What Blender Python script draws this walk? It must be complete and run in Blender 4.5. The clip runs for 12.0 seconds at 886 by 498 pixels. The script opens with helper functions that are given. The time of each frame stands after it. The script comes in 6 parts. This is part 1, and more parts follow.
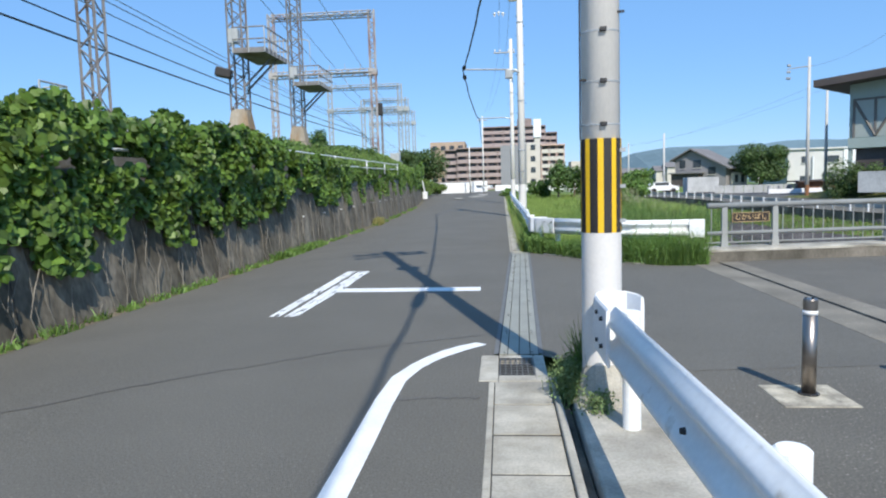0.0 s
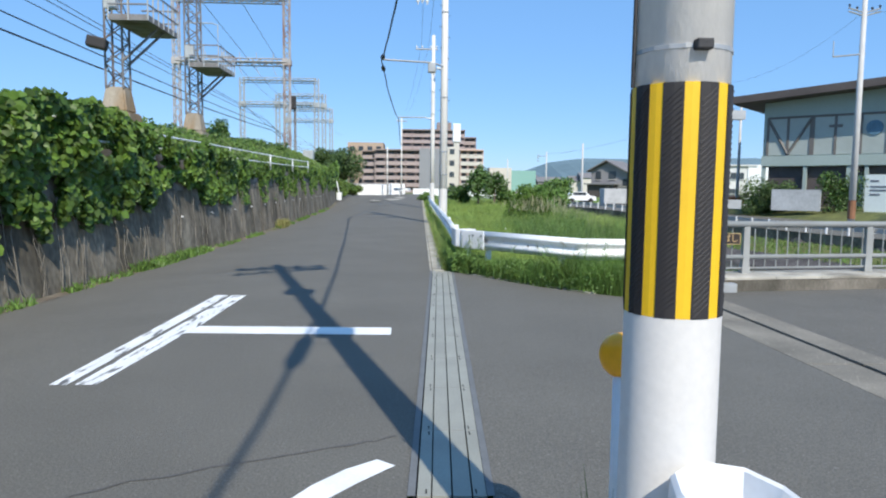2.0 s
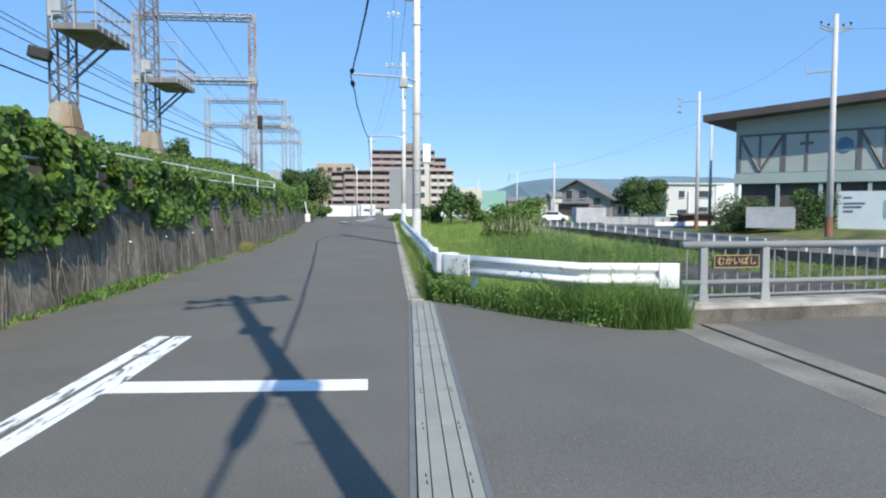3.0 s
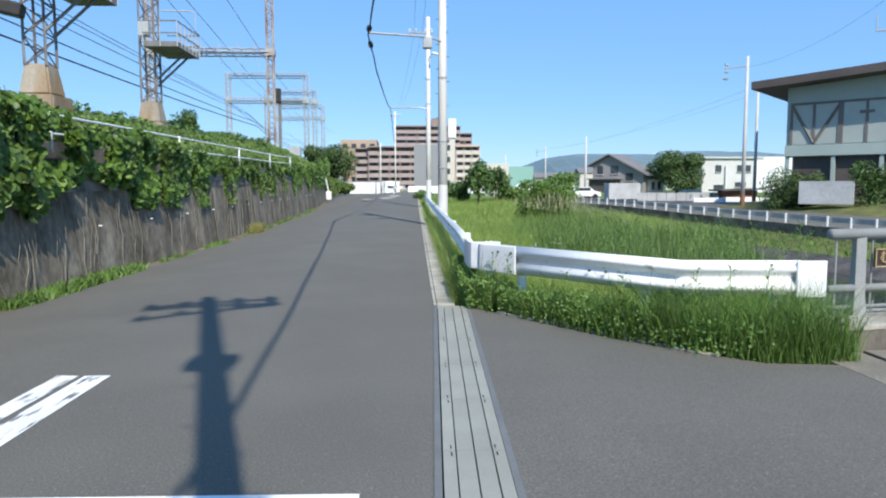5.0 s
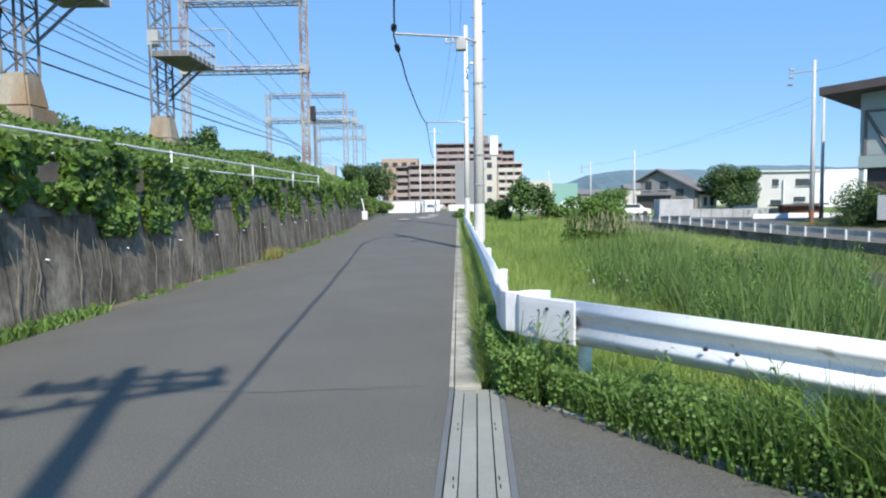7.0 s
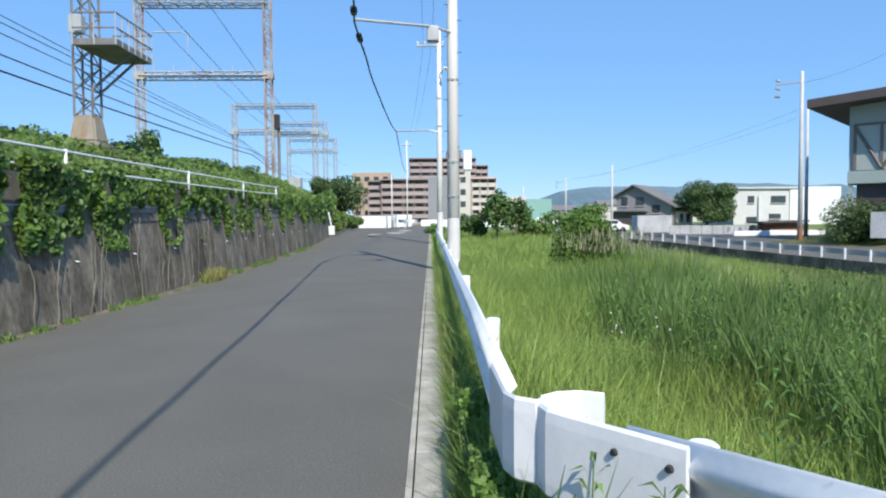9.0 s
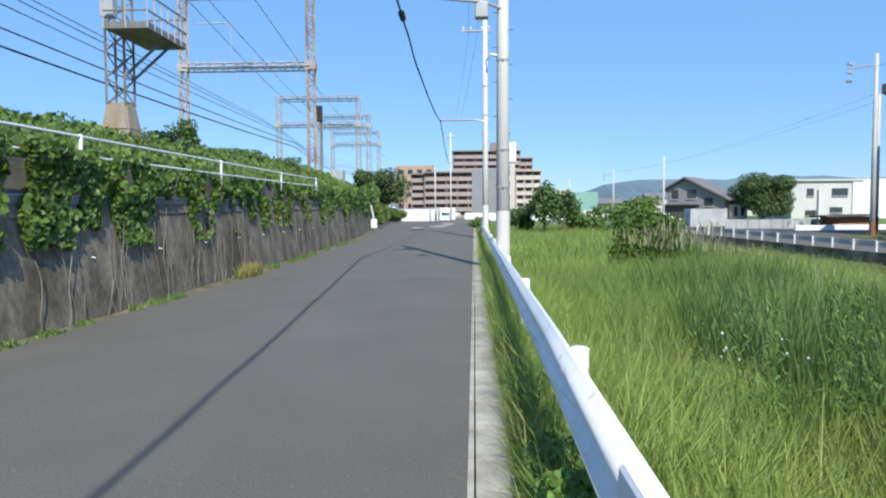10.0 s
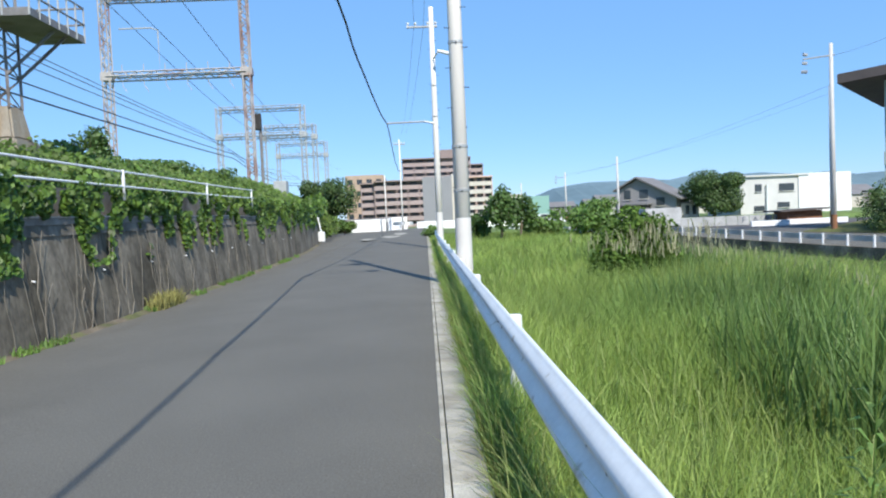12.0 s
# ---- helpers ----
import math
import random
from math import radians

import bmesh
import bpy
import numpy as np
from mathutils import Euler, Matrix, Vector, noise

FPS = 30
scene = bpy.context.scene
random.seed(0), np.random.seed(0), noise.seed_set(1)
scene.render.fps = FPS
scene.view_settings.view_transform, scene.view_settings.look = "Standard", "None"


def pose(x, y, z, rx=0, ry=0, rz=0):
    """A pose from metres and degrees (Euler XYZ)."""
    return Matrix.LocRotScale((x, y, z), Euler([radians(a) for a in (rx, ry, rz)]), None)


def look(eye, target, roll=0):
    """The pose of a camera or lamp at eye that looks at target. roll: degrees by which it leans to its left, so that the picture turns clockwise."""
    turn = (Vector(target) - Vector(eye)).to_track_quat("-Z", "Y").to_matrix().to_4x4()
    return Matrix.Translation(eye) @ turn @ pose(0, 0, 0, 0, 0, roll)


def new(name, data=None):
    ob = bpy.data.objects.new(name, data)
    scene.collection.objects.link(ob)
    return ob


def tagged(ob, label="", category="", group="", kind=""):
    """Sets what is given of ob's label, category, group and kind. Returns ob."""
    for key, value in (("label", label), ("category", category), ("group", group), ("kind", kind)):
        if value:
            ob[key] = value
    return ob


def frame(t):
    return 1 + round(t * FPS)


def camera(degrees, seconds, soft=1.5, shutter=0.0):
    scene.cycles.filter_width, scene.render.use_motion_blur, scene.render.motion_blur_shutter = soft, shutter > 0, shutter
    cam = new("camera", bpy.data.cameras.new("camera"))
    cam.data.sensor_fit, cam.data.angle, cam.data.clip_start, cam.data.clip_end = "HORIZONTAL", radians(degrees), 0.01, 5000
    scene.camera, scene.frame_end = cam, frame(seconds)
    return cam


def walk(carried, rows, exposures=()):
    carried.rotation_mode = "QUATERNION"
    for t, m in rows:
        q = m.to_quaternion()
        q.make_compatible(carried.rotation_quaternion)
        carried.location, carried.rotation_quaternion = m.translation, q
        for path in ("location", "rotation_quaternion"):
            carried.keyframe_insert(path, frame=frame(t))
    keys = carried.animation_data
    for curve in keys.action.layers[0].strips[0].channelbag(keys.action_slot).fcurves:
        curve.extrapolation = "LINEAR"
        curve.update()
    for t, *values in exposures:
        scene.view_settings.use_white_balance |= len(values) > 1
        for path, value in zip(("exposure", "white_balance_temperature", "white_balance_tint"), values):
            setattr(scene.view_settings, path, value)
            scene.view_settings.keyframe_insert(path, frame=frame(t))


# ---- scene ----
cam = camera(66.2, 12.0, soft=2.1)
PATH = [
    (0, (0.304, -0.924, 1.601), (0.127, 1.06, 1.418), -1.6),
    (0.5, (0.341, -0.255, 1.632), (0.405, 1.735, 1.44), 1.2),
    (1, (0.422, 0.505, 1.609), (0.448, 2.495, 1.41), -0.4),
    (1.5, (0.377, 1.242, 1.614), (0.563, 3.226, 1.435), 1.2),
    (2, (0.247, 2.006, 1.604), (0.317, 3.997, 1.427), 0.7),
    (2.5, (0.182, 2.676, 1.596), (0.354, 4.663, 1.439), 0.9),
    (3, (0.135, 3.485, 1.574), (0.292, 5.476, 1.458), 0.2),
    (3.2, (0.061, 3.785, 1.57), (0.212, 5.776, 1.456), 1.4),
    (4.8, (0.237, 6.108, 1.585), (0.331, 8.098, 1.409), -0.7),
    (5, (0.223, 6.404, 1.554), (0.305, 8.394, 1.37), -0.1),
    (5.5, (0.377, 7.103, 1.55), (0.51, 9.095, 1.437), -0.1),
    (6, (0.43, 7.875, 1.546), (0.585, 9.865, 1.434), -0.4),
    (6.5, (0.542, 8.652, 1.536), (0.541, 10.648, 1.409), -1.1),
    (6.7, (0.549, 8.954, 1.586), (0.501, 10.949, 1.456), -0.8),
    (8.3, (0.669, 11.484, 1.529), (0.672, 13.481, 1.421), -0.3),
    (8.5, (0.696, 11.798, 1.553), (0.702, 13.796, 1.459), -0.5),
    (9, (0.621, 12.513, 1.56), (0.656, 14.511, 1.474), -0.4),
    (9.5, (0.66, 13.296, 1.564), (0.735, 15.293, 1.485), -0.9),
    (10, (0.504, 14.013, 1.548), (0.413, 16.008, 1.443), -0.3),
    (10.5, (0.515, 14.673, 1.529), (0.179, 16.641, 1.41), -0.6),
    (11, (0.515, 15.303, 1.548), (0.449, 17.289, 1.327), -0.4),
    (11.5, (0.555, 15.957, 1.569), (0.593, 17.951, 1.424), -2.1),
    (12, (0.425, 16.673, 1.553), (0.472, 18.67, 1.47), -2.5),
]
walk(cam, [(t, look(eye, target, roll)) for t, eye, target, roll in PATH], [(t, e, 5850, 10) for t, e in ((0, 0.12), (2.5, 0.13), (3.2, 0.17), (4.8, 0.2), (5.5, 0.28), (6.5, 0.24), (8.3, 0.17), (9.5, 0.16), (12, 0.26))])

# ---- light ----
SUN_EL, SUN_DIR = radians(43.5), (0.293, -0.956)
world = bpy.data.worlds.new("world")
scene.world = world
world.use_nodes = True
wn = world.node_tree
sky = wn.nodes.new("ShaderNodeTexSky")
sky.sky_type = "NISHITA"
sky.sun_disc = False
sky.sun_elevation = SUN_EL
sky.sun_rotation = math.atan2(SUN_DIR[0], SUN_DIR[1])
sky.air_density, sky.dust_density, sky.ozone_density = 1.05, 0.2, 4.0
sky.altitude = 700
haze = wn.nodes.new("ShaderNodeMix")
haze.data_type = "RGBA"
haze.inputs[0].default_value = 0.55
haze.inputs[7].default_value = (1.95, 4.05, 7.15, 1)
wn.links.new(sky.outputs[0], haze.inputs[6])
wn.links.new(haze.outputs[2], wn.nodes["Background"].inputs[0])
wn.nodes["Background"].inputs[1].default_value = 0.122
sun_data = bpy.data.lights.new("sun", "SUN")
sun_data.energy, sun_data.angle, sun_data.color = 4.9, radians(0.53), (1.0, 0.88, 0.7)
sun = new("sun", sun_data)
sun.matrix_world = look((SUN_DIR[0] * 50, SUN_DIR[1] * 50, 50), (SUN_DIR[0] * 50 - SUN_DIR[0] * math.cos(SUN_EL), SUN_DIR[1] * 50 - SUN_DIR[1] * math.cos(SUN_EL), 50 - math.sin(SUN_EL)))


# ---- materials ----
def material(name, colour, rough=0.8, spread=0.15, scale=2.0, fine=40.0, bump=0.15, metal=0.0, second=None, second_at=0.55, second_scale=0.6, stretch=(1, 1, 1), island=0.0, objrand=0.0, thin=0.0, spec=0.5, soft=0.08, obj_coords=False, grain=None, speck=None):
    m = bpy.data.materials.new(name)
    m.use_nodes = True
    nt = m.node_tree
    b = nt.nodes["Principled BSDF"]
    b.inputs["Roughness"].default_value = rough
    b.inputs["Metallic"].default_value = metal
    b.inputs["Specular IOR Level"].default_value = spec
    L = nt.links.new
    geo = nt.nodes.new("ShaderNodeNewGeometry")
    if obj_coords:
        tc = nt.nodes.new("ShaderNodeTexCoord")
        pos = tc.outputs["Object"]
    else:
        pos = geo.outputs["Position"]
    mp = nt.nodes.new("ShaderNodeMapping")
    mp.inputs["Scale"].default_value = stretch
    L(pos, mp.inputs[0])

    def tex(s, detail=3.0):
        n = nt.nodes.new("ShaderNodeTexNoise")
        n.inputs["Scale"].default_value = s
        n.inputs["Detail"].default_value = detail
        L(mp.outputs[0], n.inputs["Vector"])
        return n.outputs["Fac"]

    def ramp(src, lo, hi, a, c):
        r = nt.nodes.new("ShaderNodeMapRange")
        r.inputs[1].default_value, r.inputs[2].default_value, r.inputs[3].default_value, r.inputs[4].default_value = lo, hi, a, c
        L(src, r.inputs[0])
        return r.outputs[0]

    def times(a, c):
        n = nt.nodes.new("ShaderNodeMath")
        n.operation = "MULTIPLY"
        L(a, n.inputs[0])
        L(c, n.inputs[1])
        return n.outputs[0]

    value = times(ramp(tex(scale), 0.3, 0.7, 1 - spread, 1 + spread), ramp(tex(fine, 2.0), 0.3, 0.7, 1 - (spread * 0.6 if grain is None else grain), 1 + (spread * 0.6 if grain is None else grain)))
    if island:
        value = times(value, ramp(geo.outputs["Random Per Island"], 0, 1, 1 - island, 1 + island))
    if objrand:
        oi = nt.nodes.new("ShaderNodeObjectInfo")
        value = times(value, ramp(oi.outputs["Random"], 0, 1, 1 - objrand, 1 + objrand))
    base = None
    if second:
        mx = nt.nodes.new("ShaderNodeMix")
        mx.data_type = "RGBA"
        L(ramp(tex(second_scale, 4.0), second_at - soft, second_at + soft, 0, 1), mx.inputs[0])
        mx.inputs[6].default_value = (*colour, 1)
        mx.inputs[7].default_value = (*second, 1)
        base = mx.outputs[2]
    if speck:
        ms = nt.nodes.new("ShaderNodeMix")
        ms.data_type = "RGBA"
        L(ramp(tex(38.0, 1.0), 0.66, 0.7, 0, 1), ms.inputs[0])
        if base:
            L(base, ms.inputs[6])
        else:
            ms.inputs[6].default_value = (*colour, 1)
        ms.inputs[7].default_value = (*speck, 1)
        base = ms.outputs[2]
    hsv = nt.nodes.new("ShaderNodeHueSaturation")
    if base:
        L(base, hsv.inputs["Color"])
    else:
        hsv.inputs["Color"].default_value = (*colour, 1)
    L(value, hsv.inputs["Value"])
    L(hsv.outputs[0], b.inputs["Base Color"])
    if bump:
        bp = nt.nodes.new("ShaderNodeBump")
        bp.inputs["Strength"].default_value = bump
        bp.inputs["Distance"].default_value = 0.01
        L(tex(fine * 1.5, 4.0), bp.inputs["Height"])
        L(bp.outputs[0], b.inputs["Normal"])
    if thin:
        tr = nt.nodes.new("ShaderNodeBsdfTranslucent")
        L(hsv.outputs[0], tr.inputs[0])
        mix = nt.nodes.new("ShaderNodeMixShader")
        mix.inputs[0].default_value = thin
        out = nt.nodes["Material Output"]
        L(b.outputs[0], mix.inputs[1])
        L(tr.outputs[0], mix.inputs[2])
        L(mix.outputs[0], out.inputs[0])
    return m


ASPHALT = material("asphalt", (0.13, 0.123, 0.104), 0.88, 0.07, 0.8, 75, 0.9, second=(0.143, 0.136, 0.116), second_scale=0.3, second_at=0.5, soft=0.2, grain=0.3, speck=(0.19, 0.18, 0.155))
ASPHALT_OLD = material("asphalt_worn", (0.14, 0.131, 0.11), 0.9, 0.1, 0.9, 65, 1.0, second=(0.12, 0.113, 0.095), second_scale=0.4, soft=0.2, grain=0.32, speck=(0.27, 0.25, 0.215))
BAND = material("worn_band_concrete", (0.225, 0.205, 0.165), 0.92, 0.2, 1.3, 50, 0.5, second=(0.155, 0.142, 0.115), second_scale=0.9, soft=0.18, speck=(0.34, 0.31, 0.26))
PAD = material("stained_pad_concrete", (0.46, 0.42, 0.33), 0.92, 0.25, 6, 60, 0.5, second=(0.2, 0.18, 0.145), second_scale=5.0, second_at=0.56, soft=0.1)
TAR = material("tar_crack", (0.1, 0.095, 0.089), 0.8, 0.2, 3, 60)
PAINT = material("road_paint", (0.82, 0.82, 0.8), 0.6, 0.08, 3, 60, 0.2)
PAINT_WORN = material("road_paint_worn", (0.8, 0.8, 0.78), 0.65, 0.1, 3, 60, 0.2, second=(0.13, 0.13, 0.13), second_scale=5.0, second_at=0.6, soft=0.04, stretch=(3, 0.5, 1))
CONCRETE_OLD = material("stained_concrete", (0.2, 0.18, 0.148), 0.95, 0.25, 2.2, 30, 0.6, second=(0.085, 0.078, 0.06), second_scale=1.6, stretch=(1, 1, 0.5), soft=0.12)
CONCRETE = material("concrete", (0.43, 0.405, 0.345), 0.9, 0.22, 2.8, 70, 0.4, second=(0.26, 0.24, 0.195), second_scale=2.2, soft=0.14, objrand=0.06)
KERB = material("kerb_concrete", (0.45, 0.425, 0.36), 0.9, 0.22, 3.2, 70, 0.4, second=(0.31, 0.285, 0.23), second_scale=2.6, second_at=0.55, soft=0.15, objrand=0.06)
LID = material("gutter_lid_steel", (0.3, 0.3, 0.255), 0.65, 0.1, 2, 90, 0.2, objrand=0.06)
LID_EDGE = material("gutter_frame_steel", (0.15, 0.155, 0.155), 0.75, 0.12, 3, 60, 0.1)
GRID = material("grate_steel", (0.15, 0.15, 0.145), 0.6, 0.2, 5, 60, metal=0.3)
IRON = material("dark_iron", (0.05, 0.05, 0.052), 0.6, 0.2, 5, 60, metal=0.5)
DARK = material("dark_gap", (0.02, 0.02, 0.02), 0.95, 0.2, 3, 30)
WALL = material("stained_concrete_wall", (0.225, 0.196, 0.148), 0.95, 0.32, 2.6, 14, 0.8, second=(0.095, 0.08, 0.054), second_at=0.5, second_scale=1.2, stretch=(0.04, 0.8, 0.5), soft=0.16, grain=0.3)
WALL_CAP = material("wall_cap_concrete", (0.22, 0.21, 0.19), 0.9, 0.25, 1.5, 40, 0.3, second=(0.09, 0.085, 0.075), second_scale=0.8)
WHITE = material("white_paint", (0.8, 0.81, 0.82), 0.4, 0.05, 3, 30, 0.03)
WHITE_OLD = material("weathered_white_paint", (0.86, 0.87, 0.86), 0.45, 0.06, 2, 30, 0.05, second=(0.5, 0.47, 0.4), second_scale=6, second_at=0.68, soft=0.05)
POLE = material("pole_concrete", (0.76, 0.73, 0.68), 0.85, 0.06, 1.5, 60, 0.15, second=(0.66, 0.64, 0.59), second_scale=0.8, stretch=(1, 1, 0.4))
POLE_PALE = material("pole_pale_sheath", (0.68, 0.66, 0.63), 0.6, 0.05, 2, 40, 0.05)
YELLOW = material("yellow_sheet", (0.8, 0.5, 0.008), 0.5, 0.05, 3, 40, 0.05)
BLACK = material("black_rubber_sheet", (0.025, 0.022, 0.022), 0.6, 0.1, 3, 300, 0.3)
AMBER = material("amber_reflector", (0.9, 0.42, 0.01), 0.3, 0.06, 3, 30, 0.02)
STEEL = material("brushed_steel", (0.33, 0.295, 0.265), 0.36, 0.06, 3, 50, 0.03, metal=1.0, stretch=(1, 1, 6))
GALV = material("galvanised_steel", (0.42, 0.43, 0.43), 0.5, 0.12, 3, 50, 0.05, metal=0.4)
LATTICE = material("tower_steel", (0.2, 0.195, 0.195), 0.7, 0.2, 2, 30, 0.1, second=(0.14, 0.11, 0.095), second_scale=1.2, second_at=0.58)
RUSTY = material("gantry_steel", (0.42, 0.4, 0.39), 0.75, 0.15, 2, 30, 0.1, second=(0.3, 0.2, 0.17), second_scale=0.5, second_at=0.58)
PALE_STEEL = material("pale_steel", (0.4, 0.42, 0.43), 0.7, 0.1, 2, 30, 0.05)
PEDESTAL = material("stained_pedestal_concrete", (0.37, 0.325, 0.26), 0.95, 0.2, 1.3, 30, 0.4, second=(0.3, 0.21, 0.12), second_scale=1.5, stretch=(1, 1, 0.3))
CABLE = material("black_cable", (0.02, 0.02, 0.022), 0.6, 0.1, 3, 30, 0)
WIRE = material("grey_wire", (0.12, 0.13, 0.14), 0.6, 0.1, 3, 30, 0)
RAILING = material("bridge_railing_paint", (0.3, 0.31, 0.3), 0.55, 0.1, 2, 50, 0.08, second=(0.3, 0.3, 0.28), second_scale=3, second_at=0.6)
BROWN_PLATE = material("brown_plate", (0.035, 0.025, 0.02), 0.5, 0.1, 4, 60, 0.05)
GOLD = material("gold_letters", (0.6, 0.42, 0.2), 0.4, 0.05, 3, 40, 0, metal=0.2)
LEAF = material("vine_leaf", (0.085, 0.16, 0.025), 0.48, 0.2, 0.8, 20, 0.05, island=0.5, thin=0.34, second=(0.145, 0.23, 0.032), second_scale=0.35, second_at=0.5, soft=0.15)
LEAF_BANK = material("bank_leaf", (0.1, 0.175, 0.03), 0.55, 0.25, 0.8, 15, 0.05, island=0.45, thin=0.3, second=(0.16, 0.23, 0.045), second_scale=0.5, second_at=0.52, soft=0.15)
LEAF_DARK = material("shrub_leaf", (0.08, 0.145, 0.03), 0.55, 0.2, 1.0, 15, 0.05, island=0.45, thin=0.2)
LEAF_TREE = material("tree_leaf", (0.075, 0.125, 0.032), 0.6, 0.2, 0.6, 15, 0.05, island=0.45, thin=0.2)
STRAW = material("pale_grass_stalks", (0.4, 0.46, 0.16), 0.7, 0.15, 1, 12, 0, island=0.25, thin=0.3)
GREY_POLE = material("grey_pole_concrete", (0.55, 0.54, 0.52), 0.85, 0.08, 1.5, 20, 0.1)
GRASS = material("meadow_grass", (0.32, 0.41, 0.095), 0.6, 0.2, 0.35, 12, 0, island=0.38, thin=0.36, second=(0.225, 0.33, 0.072), second_scale=0.22, second_at=0.5, soft=0.12)
CANE = material("bush_leaf", (0.095, 0.165, 0.022), 0.85, 0.2, 1.0, 15, 0, island=0.4, thin=0.25)
REED = material("reed_grass", (0.15, 0.235, 0.06), 0.55, 0.2, 0.5, 12, 0, island=0.35, thin=0.3)
SEED = material("dry_seed_heads", (0.36, 0.35, 0.21), 0.8, 0.2, 1, 12, 0, island=0.3, thin=0.2)
WEED = material("weed_leaf", (0.145, 0.245, 0.05), 0.55, 0.2, 1.0, 20, 0, island=0.4, thin=0.3)
MUGWORT = material("mugwort_leaf", (0.17, 0.24, 0.085), 0.6, 0.2, 3.0, 20, 0, island=0.4, thin=0.3)
DRY = material("dry_weed", (0.3, 0.29, 0.1), 0.8, 0.2, 1.0, 20, 0, island=0.4, thin=0.3)
BARK = material("bark", (0.14, 0.11, 0.08), 0.9, 0.25, 4, 30, 0.5)
STEM = material("dry_vine_stem", (0.21, 0.19, 0.155), 0.9, 0.2, 4, 30, 0.2)
SOIL = material("grassy_soil", (0.13, 0.19, 0.04), 0.95, 0.3, 0.6, 12, 0.5, second=(0.12, 0.11, 0.05), second_scale=0.3, second_at=0.6)
BANK = material("bank_grass", (0.13, 0.14, 0.04), 0.95, 0.3, 0.9, 6, 0.8, second=(0.075, 0.09, 0.03), second_scale=0.5)
RUBBLE = material("dark_rubble", (0.09, 0.08, 0.075), 0.95, 0.4, 1.5, 8, 0.8)
WATER = material("canal_water", (0.03, 0.04, 0.03), 0.08, 0.2, 1, 5, 0.1)
TEAL = material("pale_blue_cladding", (0.36, 0.43, 0.4), 0.7, 0.05, 0.4, 8, 0.03)
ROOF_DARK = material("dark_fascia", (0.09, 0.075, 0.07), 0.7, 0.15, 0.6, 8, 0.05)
FLAT_GLASS = material("shaded_window_glass", (0.13, 0.12, 0.12), 0.35, 0.2, 0.3, 3, 0)
BRACE = material("brown_brace", (0.16, 0.15, 0.14), 0.7, 0.1, 1, 8, 0.05)
SASH = material("pale_panel_glass", (0.38, 0.42, 0.39), 0.35, 0.06, 0.3, 2, 0.02)
GLASS = material("dark_window_glass", (0.05, 0.06, 0.07), 0.1, 0.2, 0.5, 5, 0)
TILE_ROOF = material("grey_roof_tiles", (0.19, 0.182, 0.182), 0.85, 0.12, 0.6, 6, 0.2)
GREY_WALL = material("grey_house_wall", (0.27, 0.26, 0.26), 0.9, 0.08, 0.5, 6, 0.1)
CREAM = material("cream_wall", (0.58, 0.55, 0.49), 0.9, 0.06, 0.5, 6, 0.05)
PALE_WALL = material("shade_greyed_wall", (0.6, 0.6, 0.585), 0.9, 0.06, 0.5, 6, 0.05)
PINK = material("pinkish_wall", (0.62, 0.45, 0.38), 0.9, 0.08, 0.2, 3, 0.05)
DIRT = material("leaf_litter", (0.17, 0.14, 0.1), 0.95, 0.35, 3, 30, 0.6, second=(0.1, 0.11, 0.04), second_scale=1.5)
# brick and balcony tones are paled, with distance haze put into them
BRICK_RED = material("brown_brick_wall", (0.28, 0.222, 0.205), 0.9, 0.1, 0.2, 3, 0.05)
BALCONY = material("balcony_panel", (0.39, 0.318, 0.302), 0.9, 0.08, 0.2, 3, 0.05)
BEIGE = material("beige_wall", (0.44, 0.335, 0.25), 0.9, 0.08, 0.2, 3, 0.05)
GREY_SLAB = material("grey_slab_wall", (0.27, 0.275, 0.29), 0.9, 0.05, 0.2, 3, 0.05)
MINT = material("mint_metal_roof", (0.24, 0.42, 0.37), 0.6, 0.06, 0.1, 3, 0)
FENCE = material("weathered_panel_fence", (0.45, 0.46, 0.46), 0.8, 0.15, 0.8, 6, 0.1)
TIMBER = material("reddish_timber", (0.25, 0.12, 0.06), 0.8, 0.15, 1, 10, 0.1)
BOARD = material("sign_board", (0.62, 0.68, 0.68), 0.5, 0.04, 0.8, 6, 0)
INK = material("sign_ink", (0.12, 0.14, 0.18), 0.6, 0.05, 1, 6, 0)
# distance haze over the hills is mixed into this base colour
HILL = material("haze_tinted_hills", (0.15, 0.215, 0.25), 1.0, 0.1, 0.004, 0.03, 0, spec=0.0)
LAMP_WHITE = material("porcelain", (0.75, 0.75, 0.73), 0.3, 0.04, 5, 20, 0)


# ---- mesh helpers ----
def finish(name, bm, mat, smooth=False):
    me = bpy.data.meshes.new(name)
    bm.normal_update()
    bm.to_mesh(me)
    bm.free()
    if smooth:
        for p in me.polygons:
            p.use_smooth = True
    for mm in mat if isinstance(mat, (list, tuple)) else (mat,):
        me.materials.append(mm)
    return me


def part(name, bm, mat, parent=None, label="", smooth=False):
    ob = new(name, finish(name, bm, mat, smooth))
    if parent:
        ob.parent = parent
    if label:
        ob["label"] = label
    return ob


def thing(name, label, category, group="", m=None, kind=""):
    e = new(name)
    if m is not None:
        e.matrix_world = m
    return tagged(e, label, category, group, kind)


def setting(name, bm, mat, label, category, smooth=False):
    return tagged(part(name, bm, mat, None, "", smooth), label, category, "", "structure")


